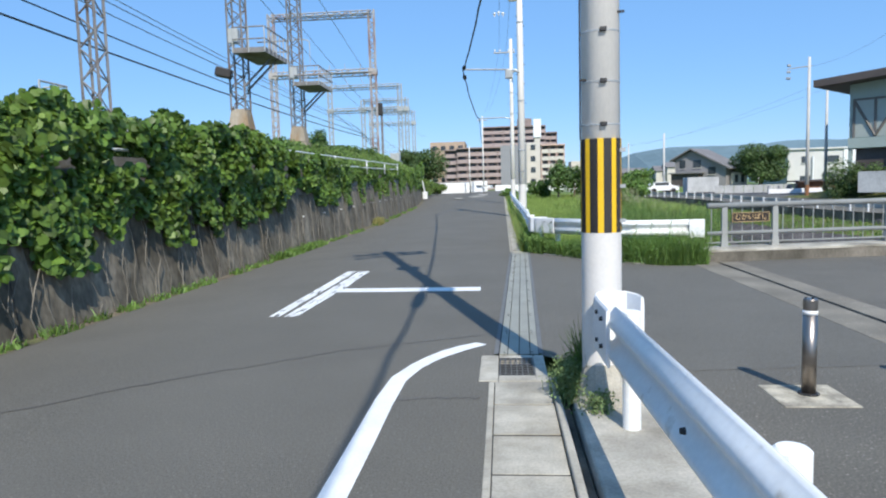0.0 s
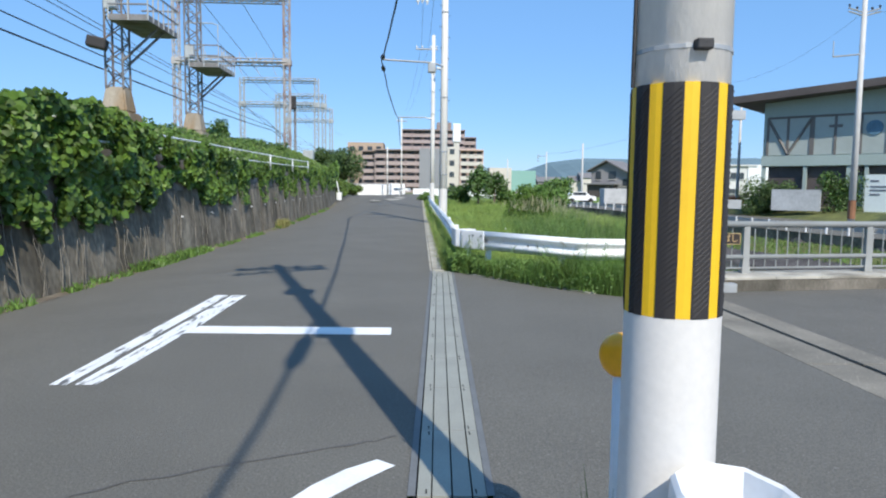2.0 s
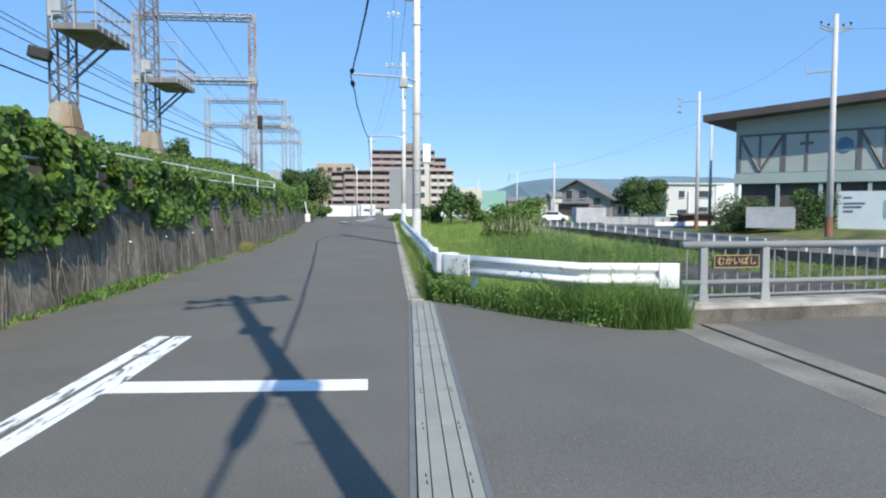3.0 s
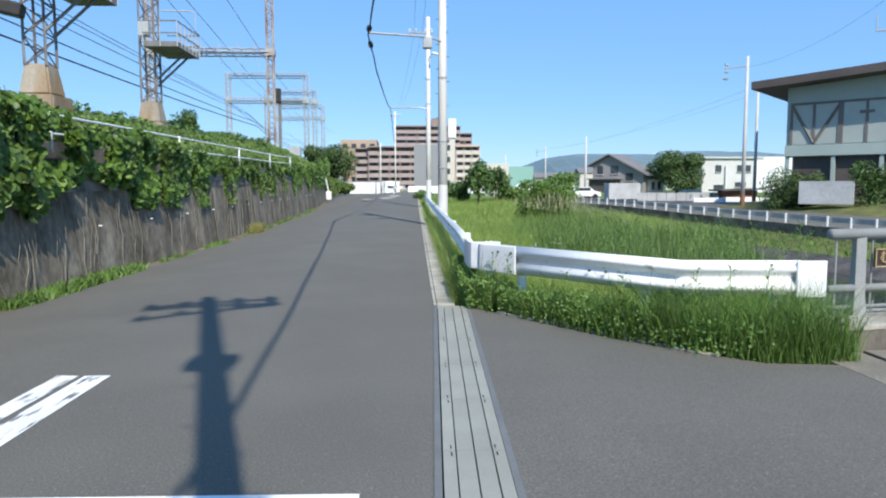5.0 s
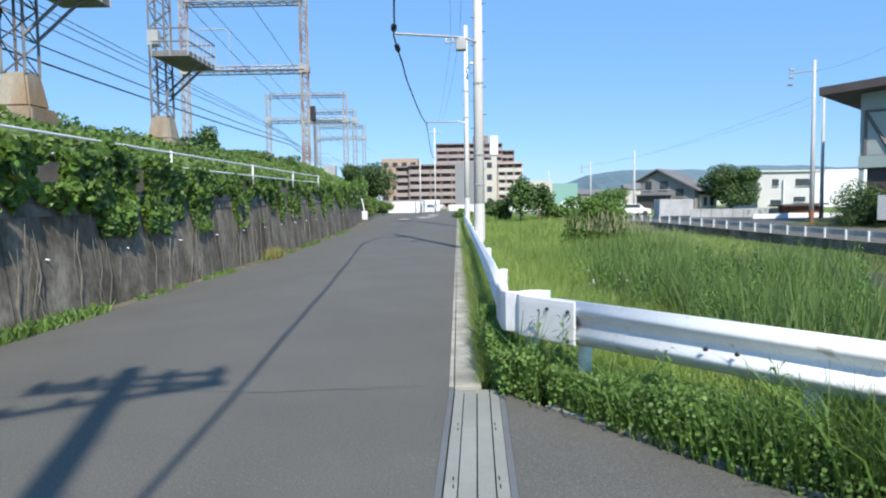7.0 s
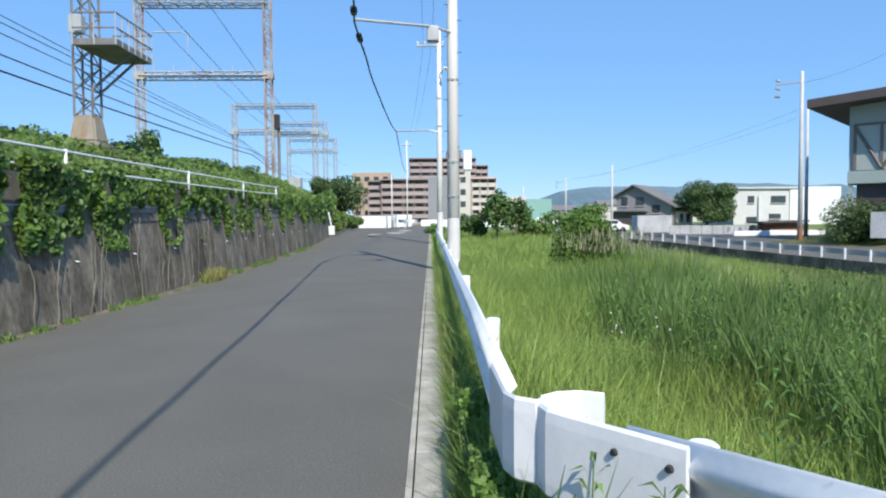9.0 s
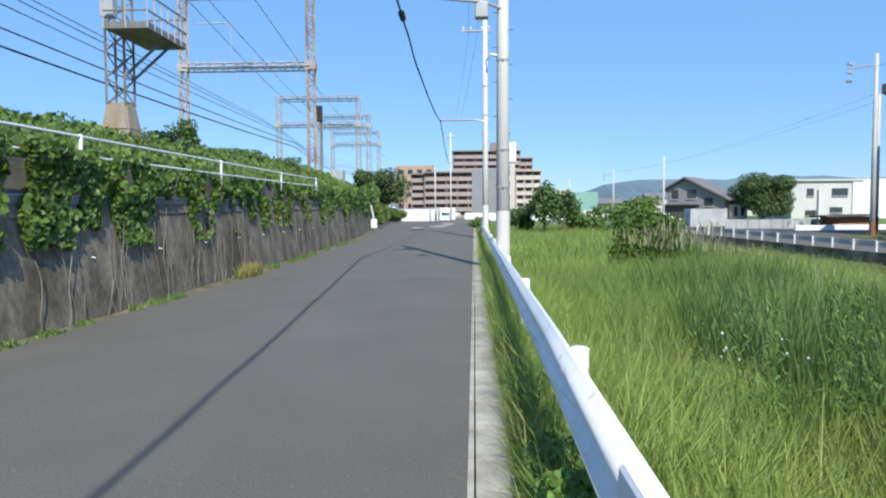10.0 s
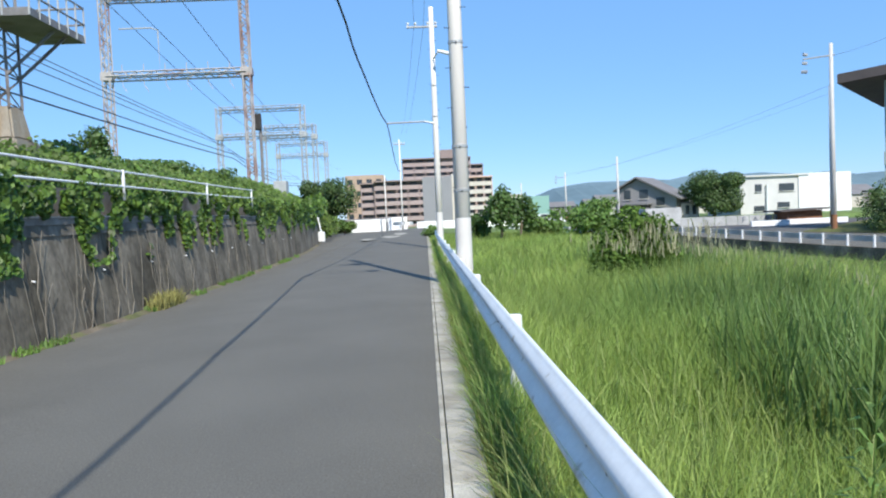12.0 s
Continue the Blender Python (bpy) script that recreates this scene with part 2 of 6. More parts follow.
def box(bm, c, s, rz=0.0, rx=0.0, ry=0.0, bev=0.0):
    m = Matrix.Translation(c) @ Euler((rx, ry, rz)).to_matrix().to_4x4() @ Matrix.Diagonal((*s, 1))
    r = bmesh.ops.create_cube(bm, size=1, matrix=m)
    if bev:
        es = list({e for v in r["verts"] for e in v.link_edges})
        bmesh.ops.bevel(bm, geom=es, offset=bev, segments=2, affect="EDGES", profile=0.5)


def ring(bm, c, axis, r, n, ref=None):
    axis = axis.normalized()
    u = axis.orthogonal().normalized() if ref is None else (ref - axis * ref.dot(axis)).normalized()
    w = axis.cross(u)
    return [bm.verts.new(c + (u * math.cos(2 * math.pi * i / n) + w * math.sin(2 * math.pi * i / n)) * r) for i in range(n)]


def tube(bm, pts, r, n=8, cap=True):
    pts = [Vector(p) for p in pts]
    rs = r if isinstance(r, (list, tuple)) else [r] * len(pts)
    d0 = pts[-1] - pts[0]
    ref = Vector((0, 0, 1)) if abs(d0.normalized().z) < 0.9 else Vector((1, 0, 0))
    rows = []
    for i, p in enumerate(pts):
        a = pts[min(i + 1, len(pts) - 1)] - pts[max(i - 1, 0)]
        rows.append(ring(bm, p, a, rs[i], n, ref))
    for a, b in zip(rows, rows[1:]):
        for i in range(n):
            bm.faces.new((a[i], a[(i + 1) % n], b[(i + 1) % n], b[i]))
    if cap:
        bm.faces.new(rows[0][::-1])
        bm.faces.new(rows[-1])


def sweep(bm, path, profile, cap=True):
    """A closed profile of (out, up) along a level path; out is to the left of travel."""
    path = [Vector(p) for p in path]
    rows = []
    for i, p in enumerate(path):
        a = path[min(i + 1, len(path) - 1)] - path[max(i - 1, 0)]
        s = Vector((-a.y, a.x, 0)).normalized()
        rows.append([bm.verts.new(p + s * o + Vector((0, 0, z))) for o, z in profile])
    n = len(profile)
    for a, b in zip(rows, rows[1:]):
        for i in range(n):
            bm.faces.new((a[i], b[i], b[(i + 1) % n], a[(i + 1) % n]))
    if cap:
        bm.faces.new(rows[0])
        bm.faces.new(rows[-1][::-1])


def poly(bm, pts, z=0.0):
    bm.faces.new([bm.verts.new(p if len(p) == 3 else (*p, z)) for p in pts])


def strip(bm, left, right):
    a = [bm.verts.new(p) for p in left]
    b = [bm.verts.new(p) for p in right]
    for i in range(len(a) - 1):
        bm.faces.new((a[i], b[i], b[i + 1], a[i + 1]))


def lerp(x, xs, ys):
    return float(np.interp(x, xs, ys))


def sag(a, b, drop, n=14):
    a, b = Vector(a), Vector(b)
    return [a.lerp(b, i / n) - Vector((0, 0, drop * 4 * (i / n) * (1 - i / n))) for i in range(n + 1)]


def mesh_arrays(name, verts, faces, mat):
    """A mesh from arrays of corners; faces all have the same number of corners."""
    me = bpy.data.meshes.new(name)
    k = faces.shape[1]
    me.vertices.add(len(verts))
    me.vertices.foreach_set("co", np.asarray(verts, dtype=np.float32).ravel())
    me.loops.add(faces.size)
    me.loops.foreach_set("vertex_index", faces.astype(np.int32).ravel())
    me.polygons.add(len(faces))
    me.polygons.foreach_set("loop_start", (np.arange(len(faces)) * k).astype(np.int32))
    me.update(calc_edges=True)
    me.validate()
    me.materials.append(mat)
    return me


RNG = np.random.default_rng(7)


def blades(name, base, height, width, lean, mat, droop=0.25):
    """Tapered bent blades, one for each base point."""
    n = len(base)
    ang = RNG.uniform(0, 2 * np.pi, n)
    tilt = RNG.uniform(0, 2 * np.pi, n)
    side = np.stack([np.cos(ang), np.sin(ang), np.zeros(n)], 1) * (width / 2)[:, None]
    off = np.stack([np.cos(tilt), np.sin(tilt), np.zeros(n)], 1) * (height * lean * RNG.uniform(0.2, 1, n))[:, None]
    up = np.stack([np.zeros(n), np.zeros(n), height], 1)
    mid = base + up * 0.55 + off * 0.35
    tip = base + up * (1 - droop * RNG.uniform(0, 1, n))[:, None] + off
    v = np.stack([base - side, base + side, mid - side * 0.8, mid + side * 0.8, tip - side * 0.1, tip + side * 0.1], 1).reshape(-1, 3)
    i = np.arange(n)[:, None] * 6
    f = np.concatenate([i + np.array([[0, 1, 3, 2]]), i + np.array([[2, 3, 5, 4]])], 0)
    return mesh_arrays(name, v, f, mat)


def leaves(name, centre, normal, size, mat, jitter=0.7):
    """Broad leaves of three bent lobes, facing roughly along their normals."""
    n = len(centre)
    nm = normal + RNG.normal(0, jitter, (n, 3))
    nm /= np.linalg.norm(nm, axis=1)[:, None] + 1e-9
    down = np.stack([RNG.normal(0, 0.6, n), RNG.normal(0, 0.6, n), -np.ones(n)], 1)
    u = down - nm * (down * nm).sum(1)[:, None]
    u /= np.linalg.norm(u, axis=1)[:, None] + 1e-9
    w = np.cross(nm, u)
    s = size[:, None]
    shape = ((-0.5, 0.0, 0.0), (-0.25, 0.46, -0.1), (0.2, 0.4, -0.12), (0.55, 0.0, -0.1), (0.2, -0.4, -0.12), (-0.25, -0.46, -0.1))
    v = np.stack([centre + u * s * a + w * s * b + nm * s * c for a, b, c in shape], 1).reshape(-1, 3)
    i = np.arange(n)[:, None] * 6
    f = np.concatenate([i + np.array([[0, 1, 2, 3]]), i + np.array([[0, 3, 4, 5]])], 0)
    return mesh_arrays(name, v, f, mat)


def stuff(name, me, label, category, parent=None):
    ob = new(name, me)
    if parent:
        ob.parent = parent
        ob["kind"] = "stuff"
        return ob
    return tagged(ob, label, category, "", "stuff")


# ---- the lie of the land ----
def rise(y):
    return 0.0002 * max(0.0, min(y, 88.0) - 30.0) ** 2


def gutter_x(y):
    return lerp(y, (4.5, 15.2, 40), (0.17, 0.465, 0.48))


def foot_x(y):
    """Foot of the retaining wall."""
    return lerp(y, (-30, 5, 15, 26, 33, 60, 75, 110), (-5.7, -5.72, -5.74, -5.92, -6.2, -7.25, -8.6, -12.7))


def camber(x):
    """The lane falls away towards the wall."""
    return -0.17 * min(1.0, max(0.0, (-2.8 - x) / 2.6)) - 0.3 * min(0.32, max(0.0, -5.4 - x))


def ledge_z(y):
    return 1.62 + 0.0125 * (y - 8) if y < 40 else 2.02 + rise(y) * 0.8


def batter(y):
    return lerp(y, (0, 22, 34, 80), (0.28, 0.28, 0.26, 0.24))


def far_x(y):
    """The kerb of the road beyond the canal."""
    return 21.4 - 0.22 * (y - 40)


def far_z(y):
    return lerp(y, (0, 25, 40, 50, 62, 80, 110), (-0.62, -0.65, -0.6, -0.4, -0.05, -0.05, 0.0))


def field_edge(y):
    return lerp(y, (12, 14, 18, 30, 50, 70, 84, 100), (4.1, 4.4, 6.4, 9.6, 11.4, 11.2, 10.5, 9))


def corner_edge(x):
    """Edge of the asphalt along the overgrown corner of the field."""
    return lerp(x, (0.95, 1.6, 2.2, 2.75, 3.2, 3.85), (15.02, 14.05, 13.2, 12.6, 12.15, 12.05))


def land(x, y):
    if x < -4.5:
        return rise(y) - 0.35
    if x < 0.9:
        return rise(y) - 0.12
    if y < 12.5:
        return -0.3
    e, f = field_edge(y), far_x(y)
    soil = rise(y) - 0.12 - 0.16 * min(1.0, max(0.0, (x - 1.0) / 1.5)) * min(1.0, max(0.0, (15.5 - y) * -0.5 + 0.2))
    if y > 95:
        return rise(y) - 0.2
    if x < e:
        return soil
    if x > f - 0.15:
        return far_z(y) - 0.1
    t = x - e
    low = max(-2.3, soil - t * 1.0)
    bench = far_z(y) - 0.55 - max(0.0, (f - 0.5 - x)) * 0.18
    if f - x > 5.5:
        bench = bench - (f - x - 5.5) * 1.2
    z = max(low, bench - 0.5) if x < f - 0.4 else bench - 0.5
    return z if y < 85 else z + (far_z(y) - z) * (y - 85) / 10


# ---- ground ----
gx = [-3000, -900, -300, -120, -60, -35, -20, -13, -9, -6.5, -4.6, -2, 0.3, 0.85, 1.2] + [1.6 + 0.6 * i for i in range(52)] + [34, 38, 45, 60, 90, 150, 300, 900, 3000]
gy = [-1500, -400, -100, -40, -15, -5, 4, 10, 12.4, 12.6] + [13 + 1.0 * i for i in range(24)] + [37 + 2.5 * i for i in range(26)] + [105, 112, 125, 150, 200, 300, 600, 1500, 4000]
bm = bmesh.new()
rows = [[bm.verts.new((x, y, land(x, y))) for x in gx] for y in gy]
for j in range(len(gy) - 1):
    for i in range(len(gx) - 1):
        f = bm.faces.new((rows[j][i], rows[j][i + 1], rows[j + 1][i + 1], rows[j + 1][i]))
        xm, ym = (gx[i] + gx[i + 1]) / 2, (gy[j] + gy[j + 1]) / 2
        if 12.5 < ym < 92 and xm > field_edge(ym):
            f.material_index = 2
ground = setting("ground", bm, [SOIL, BANK, RUBBLE], "grassy ground with a canal bank of dark rubble", "ground")

# road along the wall
ys = [-30, -10, 0, 5, 10, 15, 20, 26, 30, 33, 37, 41, 45, 50, 55, 60, 66, 72, 80, 90, 100, 112]
bm = bmesh.new()
for a, b in zip(ys, ys[1:]):
    k = 12
    for i in range(k):
        q = []
        for yy, ii in ((a, i), (a, i + 1), (b, i + 1), (b, i)):
            l, r = foot_x(yy) - 0.1, gutter_x(yy)
            q.append((l + (r - l) * ii / k, yy, rise(yy) + camber(l + (r - l) * ii / k)))
        poly(bm, q)
bmesh.ops.remove_doubles(bm, verts=bm.verts, dist=0.001)
road = setting("road", bm, ASPHALT, "grey asphalt lane along the retaining wall", "road")
# side road
bm = bmesh.new()
edge_r = [(gutter_x(y) + 0.45, y, 0.0) for y in (5.4, 8, 11, 15.02)]
poly(bm, [(1.32, -30, 0), (3.9, -30, 0), (3.9, 12.05, 0)] + [(x, corner_edge(x), 0) for x in (3.3, 2.75, 2.2, 1.6)] + [(0.95, 15.02, 0)] + edge_r[::-1][1:] + [(1.32, 4.6, 0)])
poly(bm, [(4.8, -30, 0), (40, -30, 0), (40, 18.85, 0), (24, 16.1, 0), (8, 13.4, 0), (4.8, 12.85, 0)])
side_road = setting("side_road", bm, ASPHALT_OLD, "worn grey asphalt of the side road and bridge deck", "road")
bm = bmesh.new()
for x0, x1 in ((3.9, 4.38), (4.45, 4.8)):
    for j in range(9):
        y0 = 12.55 - j * 2.2
        box(bm, ((x0 + x1) / 2, y0 - 1.1, -0.06), (x1 - x0, 2.19, 0.128), bev=0.008)
joint = setting("joint_band", bm, BAND, "pale concrete band with a dark joint across the side road", "concrete band")
bm = bmesh.new()
box(bm, (4.415, 2, -0.06), (0.07, 21, 0.08))
tagged(part("joint_gap", bm, DARK, joint), "dark open joint")

# newer asphalt in the mouth of the side road
bm = bmesh.new()
poly(bm, [(gutter_x(5.5) + 0.464, 5.5, 0.003), (1.34, 4.78, 0.003), (3.89, 5.0, 0.003), (3.89, 11.95, 0.003), (3.3, 12.0, 0.003), (2.2, 13.15, 0.003), (1.6, 14.0, 0.003), (0.95, 14.98, 0.003), (gutter_x(14.98) + 0.464, 14.98, 0.003)])
setting("asphalt_patch", bm, ASPHALT, "darker newer asphalt in the mouth of the side road", "road patch")

# painted markings
bm = bmesh.new()
Z = 0.005
poly(bm, [(-2.28, 9.38, Z), (-0.055, 9.34, Z), (-0.065, 9.73, Z), (-2.26, 9.77, Z)])
stop_bar = setting("stop_bar", bm, PAINT, "white painted bar on the asphalt", "road marking")
bm = bmesh.new()
poly(bm, [(-2.33, 7.42, Z), (-2.28, 9.38, Z), (-2.26, 9.86, Z), (-2.29, 12.0, Z), (-2.5, 12.0, Z), (-2.5, 7.42, Z)])
poly(bm, [(-2.56, 7.42, Z), (-2.55, 12.0, Z), (-2.73, 12.02, Z), (-2.7, 7.42, Z)])
setting("edge_bar", bm, PAINT_WORN, "worn double white painted bar on the asphalt", "road marking")
bm = bmesh.new()
lc = [(-0.69, -12), (-0.69, 2.0), (-0.69, 3.4), (-0.69, 4.1), (-0.66, 4.66), (-0.55, 5.06), (-0.44, 5.33), (-0.32, 5.56), (-0.16, 5.77), (0.01, 5.91)]
rc = [(-0.53, -12), (-0.53, 2.0), (-0.53, 3.3), (-0.535, 3.9), (-0.52, 4.55), (-0.44, 4.92), (-0.35, 5.15), (-0.24, 5.36), (-0.08, 5.58), (0.12, 5.82)]
strip(bm, [(*p, Z) for p in lc], [(*p, Z) for p in rc])
setting("curved_edge_line", bm, PAINT, "white painted edge line curving to the gutter", "road marking")
# cracks and seams
bm = bmesh.new()


def crack(pts, w):
    fine = []
    for (x0, y0), (x1, y1) in zip(pts, pts[1:]):
        for i in range(8):
            t = i / 8
            fine.append((x0 + (x1 - x0) * t + random.uniform(-0.02, 0.02), y0 + (y1 - y0) * t + random.uniform(-0.03, 0.03)))
    ws = [w * random.uniform(0.4, 1.2) for _ in fine]
    strip(bm, [(x, y + k, 0.004 + camber(x) + rise(y)) for (x, y), k in zip(fine, ws)], [(x, y - k, 0.004 + camber(x) + rise(y)) for (x, y), k in zip(fine, ws)])


crack([(-4.6, 3.3), (-3.2, 4.1), (-2.2, 4.9), (-1.3, 5.6), (-0.3, 6.1), (0.15, 6.3)], 0.014)
crack([(-0.55, 4.05), (-0.2, 4.1), (0.14, 4.08)], 0.012)
crack([(-4.5, 14.9), (-2.6, 15.2), (-1.0, 15.1), (0.4, 15.25)], 0.006)
setting("road_crack", bm, TAR, "thin dark cracks in the asphalt", "road crack")

# ---- gutter, kerbs ----
gut = thing("gutter", "concrete street gutter with slab lids and a steel lid run", "gutter", kind="structure")
bm = bmesh.new()
box(bm, (0.188, -3.75, -0.04), (0.045, 16.5, 0.092), bev=0.006)
part("edge_kerb", bm, KERB, gut)
lid = bmesh.new()
box(lid, (0, 0, -0.04), (0.43, 0.574, 0.09), bev=0.003)
lid_me = finish("lid", lid, KERB)
for j in range(28):
    ob = new("lid", lid_me)
    ob.parent = gut
    ob.location = (0.432, 4.22 - 0.6 * j, random.uniform(-0.003, 0.003))
# near-black filler just below the lid tops, painting the shade of their joints
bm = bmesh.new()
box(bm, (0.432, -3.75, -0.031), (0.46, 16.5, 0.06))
part("channel", bm, DARK, gut, "near-black filler as shade between the lids")
bm = bmesh.new()
box(bm, (0.68, -3.75, 0.0), (0.05, 16.6, 0.08), bev=0.01)
part("inner_kerb", bm, CONCRETE, gut)
bm = bmesh.new()
box(bm, (0.735, -3.75, -0.06), (0.06, 16.6, 0.06))
part("drain_gap", bm, CONCRETE_OLD, gut, "dark drain gap")
bm = bmesh.new()
box(bm, (1.05, -3.75, -0.02), (0.54, 16.7, 0.14), bev=0.015)
part("footing_strip", bm, CONCRETE, gut, "stained concrete footing strip")
# catch basin
bm = bmesh.new()
for c, s in (((0.16, 4.95, -0.05), (0.16, 0.84, 0.112)), ((0.605, 4.95, -0.05), (0.1, 0.84, 0.112)), ((0.4, 4.61, -0.05), (0.31, 0.16, 0.112)), ((0.4, 5.33, -0.05), (0.31, 0.08, 0.112))):
    box(bm, c, s, bev=0.006)
basin = part("basin_rim", bm, KERB, gut)
# near-black plate raised under the grate, so its holes read as deep shade
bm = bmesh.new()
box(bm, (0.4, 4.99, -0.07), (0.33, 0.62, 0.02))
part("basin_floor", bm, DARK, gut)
grate = thing("drain_grate", "dark cast iron drain grate set in a concrete rim", "drain grate")
barx, bary = bmesh.new(), bmesh.new()
box(barx, (0, 0, 0), (0.009, 0.6, 0.006))
box(bary, (0, 0, 0), (0.3, 0.011, 0.006))
mx_, my_ = finish("bar", barx, GRID), finish("bar", bary, GRID)
for i in range(7):
    ob = new("bar", mx_)
    ob.parent = grate
    ob.location = (0.255 + 0.29 * i / 6, 4.99, 0.0)
for i in range(9):
    ob = new("bar", my_)
    ob.parent = grate
    ob.location = (0.4, 4.7 + 0.58 * i / 8, 0.001)
# steel lid run across the side road
run = thing("gutter_lid_run", "grey steel ribbed gutter lids in a bluish steel frame", "gutter lid", kind="structure")
N = 10
y0, y1 = 5.42, 15.12
for j in range(N):
    a, b = y0 + (y1 - y0) * j / N, y0 + (y1 - y0) * (j + 1) / N
    for off, wide in ((0.052, 0.072), (0.132, 0.1), (0.241, 0.097), (0.347, 0.07)):
        bm = bmesh.new()
        xa, xb = gutter_x(a) + off, gutter_x(b) + off
        q = [(xa, a + 0.002), (xa + wide, a + 0.002), (xb + wide, b - 0.002), (xb, b - 0.002)]
        lo = [bm.verts.new((*p, -0.05)) for p in q]
        hi = [bm.verts.new((*p, 0.006)) for p in q]
        bm.faces.new(hi)
        for i in range(4):
            bm.faces.new((lo[i], lo[(i + 1) % 4], hi[(i + 1) % 4], hi[i]))
        part("lid_plank", bm, LID, run)
    for off in (0.1, 0.365):
        for dy in (0.055, -0.055):
            bm = bmesh.new()
            box(bm, (gutter_x(a) + off, a + dy, 0.006), (0.008, 0.05, 0.006))
            part("lift_slot", bm, DARK, run)
for off in (0.0, 0.42):
    bm = bmesh.new()
    l = [(gutter_x(y) + off, y, 0.008) for y in (y0, 15.2)]
    strip(bm, l, [(x + 0.042, y, z) for x, y, z in l])
    part("lid_frame", bm, LID_EDGE, run)
# near-black backing; its colour gives the gaps between planks their shade
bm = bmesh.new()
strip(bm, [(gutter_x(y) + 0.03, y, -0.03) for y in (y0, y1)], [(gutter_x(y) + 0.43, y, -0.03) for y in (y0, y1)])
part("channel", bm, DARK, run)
# kerb beyond the lids
far_kerb = thing("kerb", "pale concrete kerb and gutter lids beside the grass", "kerb", kind="structure")
ks = [15.2 + 0.6 * i for i in range(100)]
for a, b in zip(ks, ks[1:]):
    bm = bmesh.new()
    x, z = gutter_x(a), rise(a)
    box(bm, (x + 0.015, (a + b) / 2, z - 0.03), (0.04, b - a - 0.004, 0.085), bev=0.004)
    part("kerb_stone", bm, KERB, far_kerb)
    bm = bmesh.new()
    box(bm, (x + 0.16, (a + b) / 2, z - 0.03), (0.23, b - a - 0.006, 0.08), bev=0.004)
    part("gutter_slab", bm, KERB, far_kerb)

# ---- retaining wall ----
wys = [-25 + 3.0 * i for i in range(10)] + [5 + 2.0 * i for i in range(53)]
bm = bmesh.new()
strip(bm, [(foot_x(y) - batter(y), y, ledge_z(y)) for y in wys], [(foot_x(y), y, rise(y) - 0.45) for y in wys])
strip(bm, [(foot_x(y) - batter(y) - 0.5, y, ledge_z(y)) for y in wys], [(foot_x(y) - batter(y), y, ledge_z(y)) for y in wys])
wall_w = setting("wall_west", bm, WALL, "battered concrete retaining wall with dark stains and creepers", "retaining wall")
bm = bmesh.new()
sweep(bm, [(foot_x(y) - batter(y), y, ledge_z(y)) for y in wys], [(-0.03, -0.1), (-0.03, 0.03), (-0.03 + 0.42, 0.03), (0.39, -0.1)])
part("wall_cap", bm, WALL_CAP, wall_w, "pale weathered cap ledge")
bm = bmesh.new()
sweep(bm, [(foot_x(y) - batter(y) - 0.3, y, ledge_z(y)) for y in wys], [(0, 0.03), (0.0, 0.62), (0.16, 0.62), (0.16, 0.03)])
part("upper_wall", bm, WALL_CAP, wall_w, "low grey upper wall")
bm = bmesh.new()
tube(bm, [(foot_x(y) - batter(y) + 0.035, y, ledge_z(y) + 0.035) for y in wys], 0.016, 5)
part("cap_edge_pipe", bm, GALV, wall_w, "thin pale pipe along the cap")
# dark strip on the wall, standing in for shade below the cap
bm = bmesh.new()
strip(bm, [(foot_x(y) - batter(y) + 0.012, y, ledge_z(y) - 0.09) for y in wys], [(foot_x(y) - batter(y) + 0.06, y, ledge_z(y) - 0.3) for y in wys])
part("damp_band", bm, CONCRETE_OLD, wall_w, "dark strip drawn as shade under the cap")
# vertical panel joints
for i in range(26):
    y = 4.0 + 3.0 * i
    bm = bmesh.new()
    strip(bm, [(foot_x(y) - batter(y) + 0.012, y, ledge_z(y) - 0.1), (foot_x(y) + 0.012, y, rise(y) - 0.45)], [(foot_x(y) - batter(y) + 0.012, y + 0.012, ledge_z(y) - 0.1), (foot_x(y) + 0.012, y + 0.012, rise(y) - 0.45)])
    part("wall_joint", bm, DARK, wall_w)
# leaf litter along the foot
bm = bmesh.new()
lys = [3 + 0.5 * i for i in range(140)]
strip(bm, [(foot_x(y) - 0.02, y, rise(y) + camber(foot_x(y)) + 0.06) for y in lys], [(foot_x(y) + 0.2 + 0.12 * noise.noise((y * 0.9, 0, 0)), y, rise(y) + camber(foot_x(y) + 0.2 + 0.12 * noise.noise((y * 0.9, 0, 0))) + 0.004) for y in lys])
setting("litter_strip", bm, DIRT, "brown leaf litter along the foot of the wall", "leaf litter")
# weep holes
for i in range(14):
    y = 20.0 + 2.7 * i
    bm = bmesh.new()
    x = foot_x(y) - batter(y) * 0.45
    tube(bm, [(x - 0.03, y, ledge_z(y) * 0.45), (x + 0.035, y, ledge_z(y) * 0.45 - 0.01)], 0.015, 10)
    part("weep_pipe", bm, WHITE, wall_w, "short pale drain pipe")

# ---- embankment ----
def bank_x0(y):
    return foot_x(y) - batter(y) - 0.4


def bank_z(y, d):
    """Height of the embankment, d metres behind the upper wall."""
    base = ledge_z(y) + 0.35
    top = 3.55 + 0.03 * (y - 26) if y < 60 else 4.57 + 0.012 * (y - 60)
    return base + (top - base) * min(1.0, max(0.0, d / 3.2)) ** 0.8


bm = bmesh.new()
ds = (0, 0.8, 1.6, 2.4, 3.2, 5, 12, 40)
rows = [[bm.verts.new((bank_x0(y) - d, y, bank_z(y, d) + (noise.noise((y * 0.5, d, 0)) * 0.15 if 0 < d < 5 else 0))) for d in ds] for y in wys]
